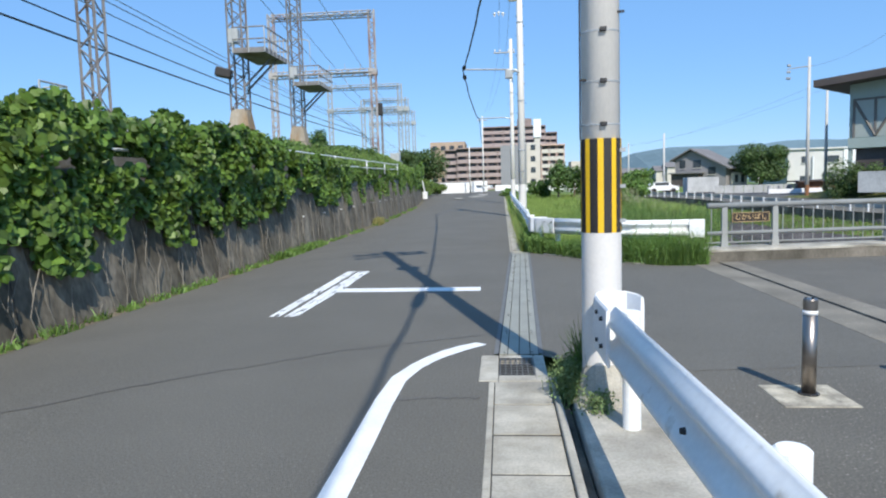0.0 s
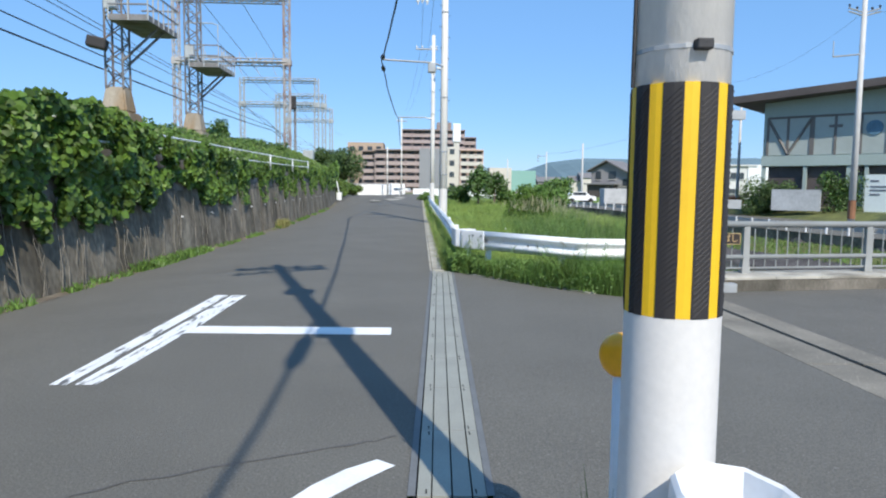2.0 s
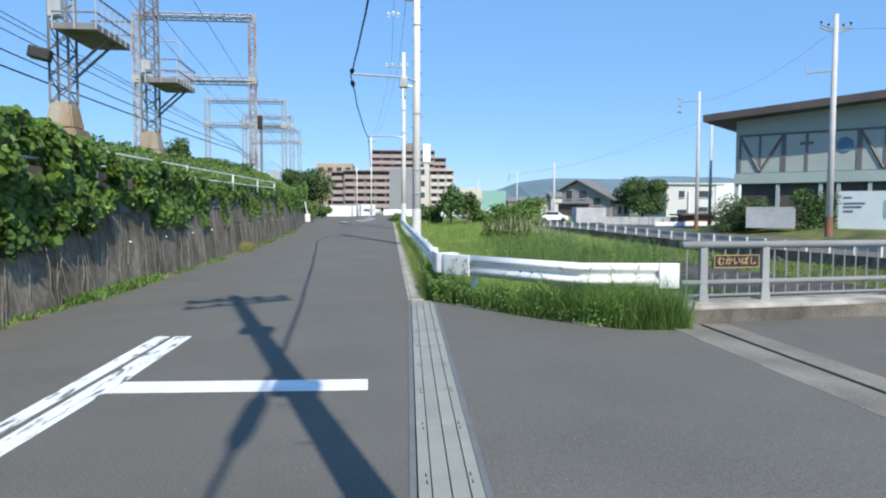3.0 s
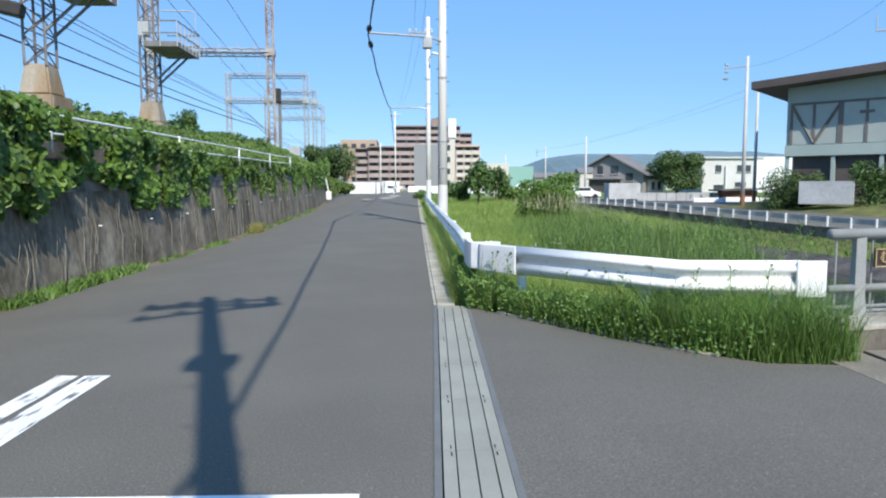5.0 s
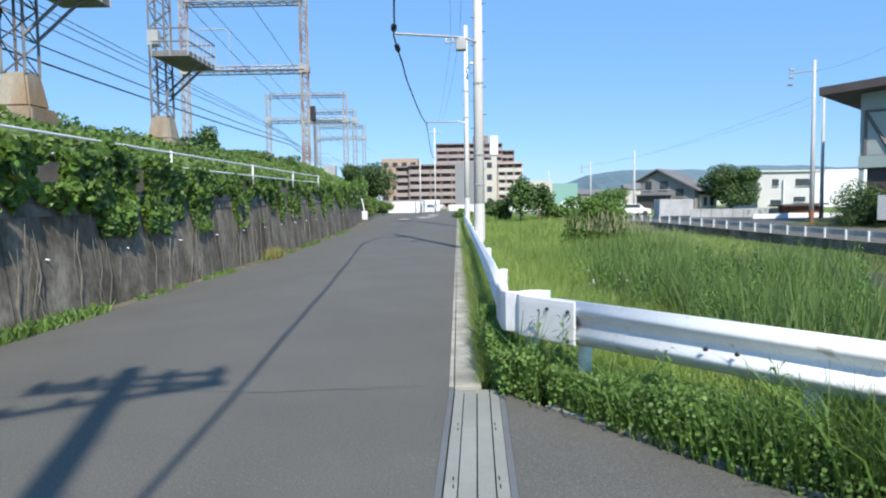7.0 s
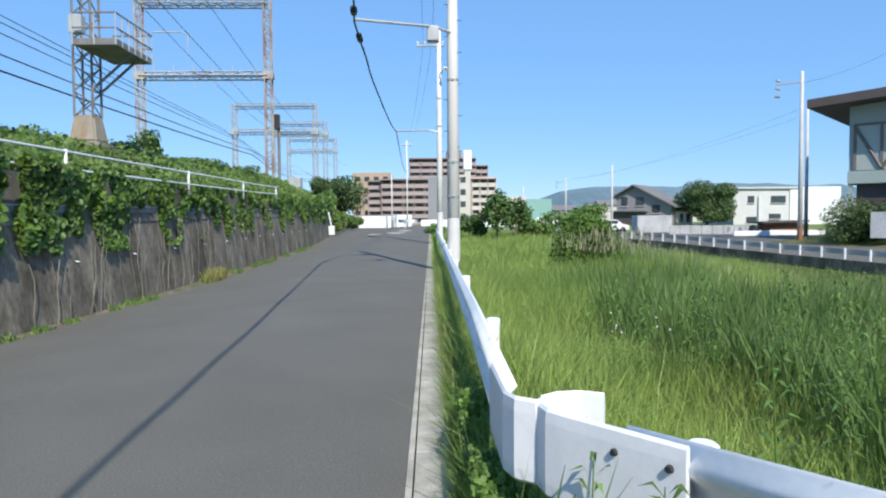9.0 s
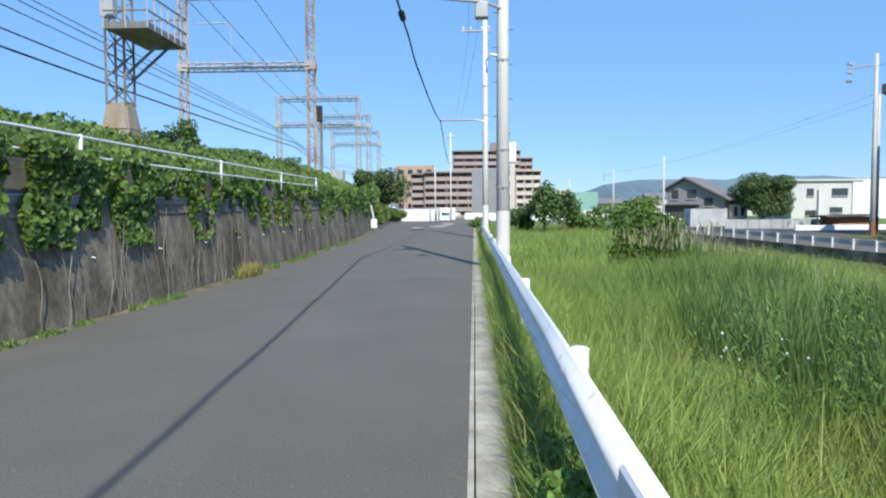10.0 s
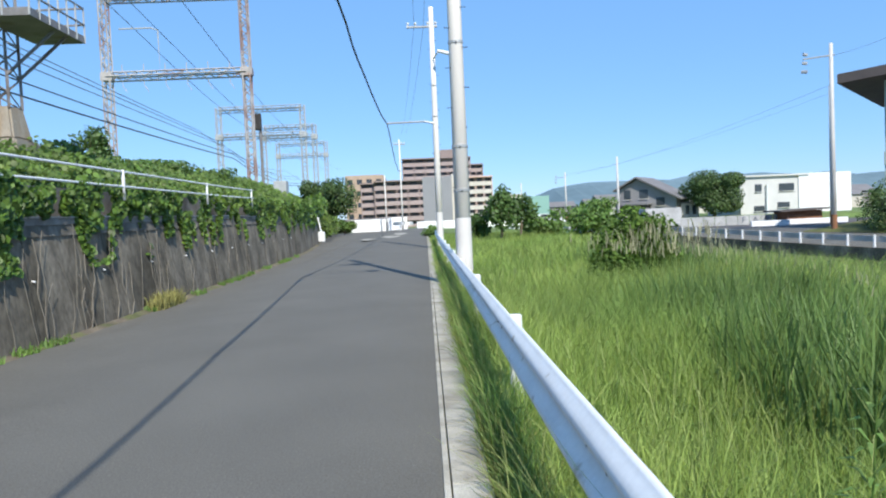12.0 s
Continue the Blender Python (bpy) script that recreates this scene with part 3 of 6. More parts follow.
for a, b in zip(rows, rows[1:]):
    for i in range(len(ds) - 1):
        bm.faces.new((a[i], a[i + 1], b[i + 1], b[i]))
setting("embankment", bm, SOIL, "overgrown green railway embankment", "embankment")

# railing on the wall
rail = thing("pipe_railing", "white two-pipe railing along the wall top, half overgrown", "railing", kind="structure")


def rail_z(y):
    return lerp(y, (0, 9, 15, 25.3, 32, 42, 80), (2.55, 2.68, 2.78, 2.88, 2.95, 3.1, 4.0))


rys = [-6 + 2.25 * i for i in range(24)]
rx = lambda y: lerp(y, (0, 25.3, 32, 60), (-6.05, -6.17, -6.25, -7.4))
for off in (0.0, -0.33):
    bm = bmesh.new()
    tube(bm, [(rx(y), y, rail_z(y) + off) for y in rys], 0.024, 8)
    part("rail_pipe", bm, WHITE, rail, smooth=True)
for y in [25.35 + 6.65 * k for k in range(-4, 4)]:
    bm = bmesh.new()
    tube(bm, [(rx(y), y, ledge_z(y) + 0.4), (rx(y), y, rail_z(y) + 0.04)], 0.034, 8)
    part("rail_post", bm, WHITE, rail, smooth=True)

# ---- creepers ----
def vine_points(n, ya, yb, power=1.0):
    y = ya + (yb - ya) * RNG.random(n) ** power
    u = RNG.random(n)
    pts, nrm = [], []
    for yy, uu in zip(y, u):
        bare = lerp(yy, (18, 26, 50, 70), (0.0, 1.0, 1.0, 0.2))
        a, c = noise.noise((yy * 0.55, 3.1, 0)), noise.noise((yy * 1.9, 7.7, 0))
        hang = max(0.0, min(1.0, 0.72 + 0.8 * a + (0.7 + 1.2 * bare) * c - 0.36 * bare))
        lo = ledge_z(yy) + 0.15 - hang * lerp(yy, (4, 13, 19, 28), (1.35, 1.2, 0.8, 1.15)) + 0.15 * c
        hi = lerp(yy, (15, 24, 60, 75), (rail_z(yy) + 0.2, rail_z(yy) - 0.38, rail_z(yy) - 0.4, rail_z(yy) + 0.3)) + 0.35 * a + 0.3 * c
        lumps = 0.5 + 0.5 * noise.noise((yy * 1.1, uu * 5.0, 1.0))
        if uu < 0.55:
            t = uu / 0.55
            z = lo + (hi - lo) * t ** 0.85
            wallx = foot_x(yy) - batter(yy) * min(1.0, max(0.0, z) / max(ledge_z(yy), 0.1))
            thick = (0.16 + 0.6 * lumps ** 1.5) * (1.0 - 0.62 * bare) * (0.5 + 0.5 * min(1.0, t * 2.5))
            if noise.noise((yy * 1.3, z * 1.1, 5.0)) < -0.24 + 0.02 * bare:
                continue
            pts.append((wallx + thick * RNG.random() ** 0.6, yy, z))
            nrm.append((0.9, -0.35, 0.45))
        else:
            d = ((uu - 0.55) / 0.45) ** 1.2 * 4.4
            z = bank_z(yy, d) + 0.05 + 0.62 * lumps * RNG.random()
            z += (0.5 - 0.4 * bare) * max(0.0, 1.0 - d)
            pts.append((bank_x0(yy) - d, yy, z))
            nrm.append((0.45, -0.4, 0.9))
    return np.array(pts), np.array(nrm)


p, nv = vine_points(46000, -3, 22)
def hang_creeper(p, nv, s0, s1, label):
    bank = nv[:, 2] > 0.8
    w, b_ = np.flatnonzero(~bank), np.flatnonzero(bank)
    stuff("creeper", leaves("creeper", p[w], nv[w], RNG.uniform(s0, s1, len(w)), LEAF, 0.55), label, "creeper")
    stuff("bank_creeper", leaves("bank_creeper", p[b_], nv[b_], RNG.uniform(s0, s1, len(b_)) * 0.95, LEAF_BANK, 0.7), "low green broad-leaved growth on the railway bank", "creeper")


hang_creeper(p, nv, 0.08, 0.19, "dense bright green broad-leaved creeper over the wall")
p, nv = vine_points(46000, 22, 64, 1.4)
hang_creeper(p, nv, 0.065, 0.165, "green creeper hanging in columns down the stained wall")
q = np.stack([RNG.uniform(0.3, 4.4, 9000), 4 + 56 * RNG.random(9000) ** 1.2], 1)
q = np.array([(bank_x0(c) - a, c, bank_z(c, a) - 0.02) for a, c in q])
stuff("bank_grass", blades("bank_grass", q, RNG.uniform(0.15, 0.5, len(q)), RNG.uniform(0.012, 0.03, len(q)), 0.7, LEAF_DARK, 0.4), "rough green grass on the railway bank", "grass")
p, nv = vine_points(6000, 64, 108)
stuff("creeper", leaves("creeper", p, nv, RNG.uniform(0.22, 0.4, len(p)), LEAF, 0.55), "distant green creeper on the embankment", "creeper")
# stems
bm = bmesh.new()
for i in range(150):
    y = 3 + 50 * random.random() ** 1.4
    x0 = foot_x(y)
    z1 = ledge_z(y) * random.uniform(0.4, 1.0)
    pts = []
    yy = y
    for k in range(5):
        t = k / 4
        pts.append((x0 - batter(y) * z1 / ledge_z(y) * t + 0.02 + 0.06 * t, yy, rise(y) - 0.25 + (z1 + 0.25) * t))
        yy += random.uniform(-0.2, 0.2)
    tube(bm, pts, random.choice((0.004, 0.005, 0.006, 0.009)), 5, False)
stuff("creeper_stem", finish("creeper_stem", bm, STEM), "dry brown creeper stems on the wall", "creeper")


# weeds at the foot of the wall
def tufts(name, spots, mat, label, spread=0.25, n=60, h=(0.1, 0.3), size=None):
    c = []
    for (x, y, r) in spots:
        k = int(n * r / 0.3)
        a = RNG.uniform(0, 2 * np.pi, k)
        d = RNG.random(k) ** 0.6 * r
        c.append(np.stack([x + np.cos(a) * d * 0.5, y + np.sin(a) * d, np.full(k, rise(y) + camber(x) - 0.01)], 1))
    c = np.concatenate(c)
    hh = RNG.uniform(h[0], h[1], len(c))
    stuff(name, blades(name, c, hh, np.full(len(c), 0.02 if size is None else size), 0.7, mat, 0.4), label, "weeds")


spots = [(foot_x(y) + 0.12, y, random.uniform(0.2, 0.45)) for y in np.arange(3, 60, 0.9) if random.random() < 0.55]
tufts("wall_weeds", spots, WEED, "low green weeds along the foot of the wall", n=90, h=(0.06, 0.22), size=0.03)
spots = [(foot_x(y) + 0.18, y, 0.6) for y in (17.5, 18.3, 19.0, 19.8, 20.5, 16.8)]
tufts("wall_weeds", spots, WEED, "spreading green weeds at the foot of the wall", n=160, h=(0.1, 0.3), size=0.04)
spots = [(foot_x(y) + 0.15, y, 0.45) for y in (33.0, 33.5, 34.2)]
tufts("dry_weeds", spots, DRY, "yellowing weed clump at the foot of the wall", n=200, h=(0.15, 0.5), size=0.03)


# ---- railway towers ----
def lattice(bm, p0, p1, w, step, r=0.03, w1=None):
    """Four angle posts with zigzag bracing."""
    p0, p1 = Vector(p0), Vector(p1)
    w1 = w if w1 is None else w1
    d = p1 - p0
    L = d.length
    ax = d.normalized()
    u = ax.orthogonal().normalized() if abs(ax.z) < 0.9 else Vector((1, 0, 0))
    v = ax.cross(u)
    n = max(2, int(L / step))
    cs = ((1, 1), (-1, 1), (-1, -1), (1, -1))

    def at(t, c):
        k = (w + (w1 - w) * t) / 2
        return p0 + d * t + u * c[0] * k + v * c[1] * k

    for c in cs:
        tube(bm, [at(0, c), at(1, c)], r * 1.25, 4)
    for i in range(n):
        a, b = i / n, (i + 1) / n
        for j in range(4):
            c, e = cs[j], cs[(j + 1) % 4]
            if (i + j) % 2:
                c, e = e, c
            tube(bm, [at(a, c), at(b, e)], r * 0.7, 4, False)


def pedestal(bm, x, y, z):
    for (r0, z0, r1, z1) in ((0.62, z - 2.3, 0.55, z - 0.85), (0.44, z - 0.85, 0.31, z)):
        a = [bm.verts.new((x + sx * r0, y + sy * r0, z0)) for sx, sy in ((-1, -1), (1, -1), (1, 1), (-1, 1))]
        b = [bm.verts.new((x + sx * r1, y + sy * r1, z1)) for sx, sy in ((-1, -1), (1, -1), (1, 1), (-1, 1))]
        bm.faces.new(a[::-1])
        bm.faces.new(b)
        for i in range(4):
            bm.faces.new((a[i], a[(i + 1) % 4], b[(i + 1) % 4], b[i]))
    bmesh.ops.bevel(bm, geom=list(bm.edges), offset=0.05, segments=2, affect="EDGES")


def tower(x, y, z, width, top, platform=None, lamp=False):
    t = thing("railway_tower", "grey lattice railway tower with service platform on a concrete pedestal", "railway tower", "railway towers")
    bm = bmesh.new()
    pedestal(bm, x, y, z)
    part("pedestal", bm, PEDESTAL, t, "stained tan concrete pedestal")
    bm = bmesh.new()
    lattice(bm, (x, y, z - 0.05), (x, y, top), width, 0.4, 0.034, width * 0.95)
    part("mast", bm, LATTICE, t)
    if platform:
        x0, x1, y0, y1, pz = platform
        bm = bmesh.new()
        box(bm, ((x0 + x1) / 2, (y0 + y1) / 2, pz + 0.09), (x1 - x0, y1 - y0, 0.2), bev=0.01)
        pf = part("platform", bm, LATTICE, t)
        for zz in (0.5, 0.95):
            bm = bmesh.new()
            tube(bm, [(x0, y0, pz + zz), (x1, y0, pz + zz), (x1, y1, pz + zz), (x0, y1, pz + zz)], 0.03, 6)
            part("guard_pipe", bm, LATTICE, pf)
        for i in range(9):
            px, py = (x0 + (x1 - x0) * i / 2, y0) if i < 2 else (x1, y0 + (y1 - y0) * (i - 2) / 6)
            bm = bmesh.new()
            tube(bm, [(px, py, pz), (px, py, pz + 0.96)], 0.026, 6)
            part("guard_post", bm, PALE_STEEL, pf)
        for yy in (y - width / 2, y + width / 2):
            bm = bmesh.new()
            tube(bm, [(x + width / 2, yy, pz - 1.15), (x1 - 0.15, yy + 0.3, pz)], 0.045, 6)
            part("strut", bm, LATTICE, t)
        bm = bmesh.new()
        box(bm, (x + 0.1, y0 + 0.6, pz + 0.75), (0.4, 0.3, 0.55), bev=0.02)
        part("switch_box", bm, PALE_STEEL, pf)
    if lamp:
        bm = bmesh.new()
        box(bm, (x - 0.35, y - 0.7, z + 1.35), (0.62, 0.45, 0.36), rz=0.2, ry=0.2, bev=0.05)
        part("equipment_box", bm, BLACK, t, "black equipment box")
    return t


tower(-10.35, 34.7, 4.97, 0.58, 19, (-10.1, -8.8, 33.35, 36.0, 6.9))
tower(-10.12, 26.1, 4.92, 0.58, 17, (-9.87, -8.6, 24.9, 27.62, 6.92), lamp=True)
tower(-10.0, 15.95, 3.75, 0.45, 15)
bm = bmesh.new()
for zz in (3.6, 3.95, 4.3):
    tube(bm, [(-10.3, 14.2, zz), (-10.3, 15.2, zz), (-10.9, 15.2, zz)], 0.025, 6)
for yy in (14.2, 14.7, 15.2):
    tube(bm, [(-10.3, yy, 3.2), (-10.3, yy, 4.32)], 0.025, 6)
tagged(part("cage_railing", bm, PALE_STEEL), "small grey pipe cage on the embankment", "railing")


def gantry(y, xa, xb, zb, beams, w, mat, r):
    g = thing("overhead_gantry", "steel lattice portal gantry across the railway tracks", "gantry", "railway gantries")
    for x in (xa, xb):
        bm = bmesh.new()
        lattice(bm, (x, y, zb), (x, y, beams[0] + 0.4), w, w * 0.9, r)
        part("mast", bm, mat, g)
    for z in beams:
        bm = bmesh.new()
        lattice(bm, (xa, y, z), (xb, y, z), w * 0.9, w, r)
        part("cross_beam", bm, mat, g)
    for x in (xa, xb):
        bm = bmesh.new()
        box(bm, (x, y, beams[-1]), (w * 1.6, w * 1.1, w * 1.1), bev=0.04)
        part("gusset", bm, mat, g)
    for i in range(6):
        x = xa + (xb - xa) * (i + 0.7) / 6.5
        bm = bmesh.new()
        tube(bm, [(x, y, beams[-1] - 0.3), (x, y, beams[-1] - 0.7), (x + 0.3, y, beams[-1] - 1.2)], 0.03 * w / 0.6, 5)
        part("hanger", bm, PALE_STEEL, g)
        bm = bmesh.new()
        tube(bm, [(x, y, beams[-1] + 0.3), (x, y, beams[-1] + 0.9)], 0.04 * w / 0.6, 5)
        part("insulator_stub", bm, PALE_STEEL, g)
    return g


gantry(69, -23.05, -12.6, 3.5, (19.25, 13.45), 0.55, RUSTY, 0.05)
# far gantries: the pale bluish steel takes in the distance haze
gantry(121, -30.2, -17.57, 0.8, (19.65, 15.6), 0.7, PALE_STEEL, 0.055)
gantry(145, -29.1, -19.66, 0.8, (20.2, 18.3), 0.75, PALE_STEEL, 0.055)
gantry(190, -36, -24, 0.3, (22.5, 19.5), 0.8, PALE_STEEL, 0.06)
bm = bmesh.new()
tube(bm, [(-19.1, 69, 13.6), (-19.1, 69, 16.8), (-19.6, 69, 17.0), (-22.0, 69, 17.0)], 0.06, 6)
tagged(part("insulator_bracket", bm, PALE_STEEL), "pale steel bracket with insulators on the gantry", "bracket")
# signal
s = thing("railway_signal", "black railway signal head on a grey post", "railway signal")
bm = bmesh.new()
tube(bm, [(-12.0, 69.8, 4.0), (-12.0, 69.8, 9.8)], 0.12, 8)
part("post", bm, LATTICE, s)
bm = bmesh.new()
box(bm, (-12.1, 69.6, 9.75), (0.5, 0.35, 1.3), bev=0.1)
part("signal_head", bm, BLACK, s, "black signal head")
bm = bmesh.new()
box(bm, (-10.9, 71, 4.6), (1.0, 1.0, 1.3), bev=0.05)
tagged(part("relay_box", bm, PALE_STEEL), "pale grey relay box on the embankment", "relay box")
# overhead wires of the railway
sets = (
    ((-13.0, -20, 7.6), (-13.0, 34.7, 6.6), (-14.0, 69, 7.0), 0.034, CABLE),
    ((-13.0, -20, 8.3), (-13.0, 34.7, 7.15), (-14.0, 69, 7.3), 0.026, CABLE),
    ((-13.5, -20, 9.4), (-13.5, 34.7, 8.1), (-14.5, 69, 7.9), 0.02, WIRE),
    ((-13.8, -20, 10.1), (-13.8, 34.7, 8.7), (-15, 69, 8.3), 0.02, WIRE),
    ((-15.5, -20, 11.5), (-15.5, 34.7, 9.8), (-16.5, 69, 9.2), 0.02, WIRE),
    ((-12.5, -20, 21), (-14.5, 34.7, 17), (-16.5, 69, 14.0), 0.022, WIRE),
    ((-14.5, -20, 23), (-16.5, 34.7, 18.5), (-18.0, 69, 14.0), 0.022, WIRE),
    ((-11, -20, 24), (-12.7, 34.7, 18.5), (-13.7, 69, 14.0), 0.022, WIRE),
)
for a, b, c, r, mat in sets:
    bm = bmesh.new()
    tube(bm, sag(a, c, max(0.3, (a[2] + (c[2] - a[2]) * 0.6145 - b[2]) * 1.05), 24) + sag(c, (c[0] - 4, 121, c[2] + 1), 0.9)[1:] + sag((c[0] - 4, 121, c[2] + 1), (c[0] - 7, 190, c[2] + 1.6), 0.9)[1:], r, 5, False)
    tagged(part("overhead_wire", bm, mat), "thin dark overhead railway wire", "overhead wire", "railway wires")

# ---- guard rails ----
W = [(0.032 + 0.032 * math.cos(2 * math.pi * (abs(z) - 0.095) / 0.19), z) for z in (0.175 - 0.35 * i / 24 for i in range(25))]
BEAM = W + [(o - 0.014, z * 0.97) for o, z in W[::-1]]


def guardrail(label, path, posts, end_path=None, post_r=0.057, bolts=(), top=0.79, side=1.0, post_top=None):
    g = thing("guardrail", label, "guardrail", "white guardrails")
    prof = [(o * side, z) for o, z in (BEAM if side > 0 else BEAM[::-1])]
    bm = bmesh.new()
    sweep(bm, [(x, y, rise(y) + top - 0.175) for x, y in path], prof)
    part("beam", bm, WHITE_OLD, g, smooth=True)
    if end_path:
        bm = bmesh.new()
        t = [(0.058 * side, 0.178), (0.07 * side, 0.165), (0.073 * side, 0.12), (0.073 * side, -0.12), (0.07 * side, -0.165), (0.058 * side, -0.178), (0.05 * side, -0.17), (0.05 * side, 0.17)]
        sweep(bm, [(x, y, rise(y) + top - 0.175) for x, y in end_path], t if side > 0 else t[::-1])
        part("end_plate", bm, WHITE, g, smooth=False)
    pt = top if post_top is None else post_top
    for x, y in posts:
        bm = bmesh.new()
        z = rise(y)
        tube(bm, [(x, y, z - 0.2), (x, y, z + pt - 0.01), (x, y, z + pt)], [post_r, post_r, post_r * 0.8], 18)
        part("post", bm, WHITE_OLD, g, smooth=False)
        bm = bmesh.new()
        box(bm, (x - 0.04 * side, y, z + top - 0.175), (0.05, 0.07, 0.12))
        part("bracket", bm, WHITE, g)
    for x, y, z, nx, ny in bolts:
        bm = bmesh.new()
        tube(bm, [(x, y, z), (x + nx * 0.02, y + ny * 0.02, z)], [0.016, 0.012], 8)
        part("bolt", bm, IRON, g)
    return g


# near rail, ending at the concrete pole
guardrail("white steel guardrail with a rounded end beside the concrete pole", [(1.25, -14), (1.04, 1.0), (0.97, 3.2)], [(1.09, 3.33), (1.15, 1.12), (1.19, -1.0), (1.23, -3.1)],
          [(0.972, 3.1), (0.965, 3.5), (0.967, 3.62), (0.99, 3.72), (1.04, 3.77), (1.1, 3.74), (1.135, 3.65), (1.14, 3.55)],
          bolts=[(0.897, 3.24, 0.77, -1, 0), (0.897, 3.42, 0.78, -1, 0), (0.897, 3.24, 0.6, -1, 0), (0.897, 3.42, 0.6, -1, 0), (0.965, 1.6, 0.67, -1, 0)], top=0.85, post_top=0.8)
# rail at the corner of the field
guardrail("white steel guardrail at the meadow corner with grass growing through", [(1.33, 14.93), (2.9, 13.05), (4.05, 12.96)], [(1.56, 14.83), (2.68, 13.5), (3.85, 13.11)],
          [(1.33, 15.32), (1.25, 15.36), (1.18, 15.35), (1.13, 15.31), (1.115, 15.25), (1.13, 15.17), (1.17, 15.12), (1.5, 14.72)], bolts=[(1.272, 14.89, 0.73, -0.77, -0.64), (1.41, 14.72, 0.73, -0.77, -0.64), (1.41, 14.72, 0.5, -0.77, -0.64), (2.16, 13.83, 0.62, -0.77, -0.64), (2.3, 13.67, 0.62, -0.77, -0.64)], side=-1.0, top=0.815, post_top=0.78)
bm = bmesh.new()
box(bm, (4.13, 12.9, 0.635), (0.3, 0.03, 0.365), bev=0.01)
tagged(part("guardrail_end_plate", bm, WHITE), "flat white end plate of the guardrail by the bridge", "guardrail")
# rail along the lane
guardrail("long white guardrail between the lane and the meadow", [(0.99, 15.5), (1.02, 18.5), (1.03, 25), (1.03, 40), (1.02, 50), (1.02, 60)], [(1.12, 18.0 + 4.2 * i) for i in range(11)],
          [(1.2, 15.34), (1.12, 15.3), (1.06, 15.3), (1.02, 15.33), (0.995, 15.4), (0.988, 15.95)],
          bolts=[(1.035, y, 0.65, -1, 0) for y in (19.0, 19.3, 22.3, 22.6, 25.5)], top=0.825, post_top=0.76)
bm = bmesh.new()
tube(bm, [(1.2, 15.28, -0.1), (1.2, 15.28, 0.76)], 0.06, 18)
tagged(part("guardrail_end_post", bm, WHITE_OLD), "white painted end post of the guardrail", "guardrail")


# ---- utility poles ----
def insulators(parent, pts, mat, label):
    for x, y, z in pts:
        bm = bmesh.new()
        tube(bm, [(x, y, z), (x, y, z + 0.08), (x, y, z + 0.1), (x, y, z + 0.16), (x, y, z + 0.2)], [0.03, 0.03, 0.07, 0.07, 0.03], 8)
        part("insulator", bm, mat, parent, label)


def utility_pole(x, y, z, h, r0, r1, label, arms=(), bands=(), sheath=0.0, band_h=0.06):
    u = thing("utility_pole", label, "utility pole", "utility poles")
    bm = bmesh.new()
    tube(bm, [(x, y, z - 0.3), (x, y, z + h * 0.5), (x, y, z + h)], [r0, (r0 + r1) / 2, r1], 24)
    part("shaft", bm, POLE, u, smooth=True)
    if sheath:
        bm = bmesh.new()
        tube(bm, [(x, y, z - 0.3), (x, y, z + sheath)], [r0 + 0.004, r0 + 0.004 - (r0 - r1) * sheath / h], 24, False)
        part("pale_base", bm, POLE_PALE, u, "pale painted lower part", True)
    for bz in bands:
        k = r0 + (r1 - r0) * bz / h
        bm = bmesh.new()
        tube(bm, [(x, y, z + bz), (x, y, z + bz + band_h)], k + band_h * 0.2, 20)
        sb = part("steel_band", bm, GALV, u)
        bm = bmesh.new()
        box(bm, (x + 0.0, y - k - 0.012, z + bz + 0.006), (0.045, 0.035, 0.028), bev=0.004)
        part("band_knob", bm, IRON, sb, "small dark clamp knob")
    for i in range(int((h - 2.6) / 0.45)):
        bz = 2.3 + 0.45 * i
        k = r0 + (r1 - r0) * bz / h
        bm = bmesh.new()
        sgn = 1 if i % 2 else -1
        tube(bm, [(x + sgn * k * 0.8, y - k * 0.55, z + bz), (x + sgn * (k + (0.1 if bz > 4 else 0.02)), y - k * 0.62, z + bz)], 0.009, 6)
        part("step_bolt", bm, IRON, u, "dark step bolt")
    for az, ax0, ay0, ax1, ay1 in arms:
        bm = bmesh.new()
        tube(bm, [(x + ax0, y + ay0, z + az), (x + ax1, y + ay1, z + az)], 0.06, 6)
        arm = part("crossarm", bm, GALV, u)
        insulators(arm, [(x + ax0 + (ax1 - ax0) * t, y + ay0 + (ay1 - ay0) * t, z + az + 0.04) for t in (0.05, 0.3, 0.7, 0.95)], LAMP_WHITE, "white porcelain insulator")
    return u


P1 = (1.0, 3.98)
pole1 = utility_pole(P1[0], P1[1], 0, 11.9, 0.14, 0.105, "concrete utility pole with a yellow and black warning wrap",
                     arms=((11.6, -0.75, -0.35, 0.9, 0.15), (11.35, -0.75, -0.25, 0.9, 0.05), (11.05, -0.7, -0.7, 0.85, 0.3)), bands=(1.99, 2.28, 2.62), band_h=0.012)
for bz, bw, bl in ((5.4, 0.4, 0.2), (8.3, 0.4, 0.25)):
    bm = bmesh.new()
    box(bm, (P1[0] - 0.02, P1[1] + 0.05, bz), (bw, 0.4, bl), bev=0.03)
    part("equipment_box", bm, GALV, pole1)
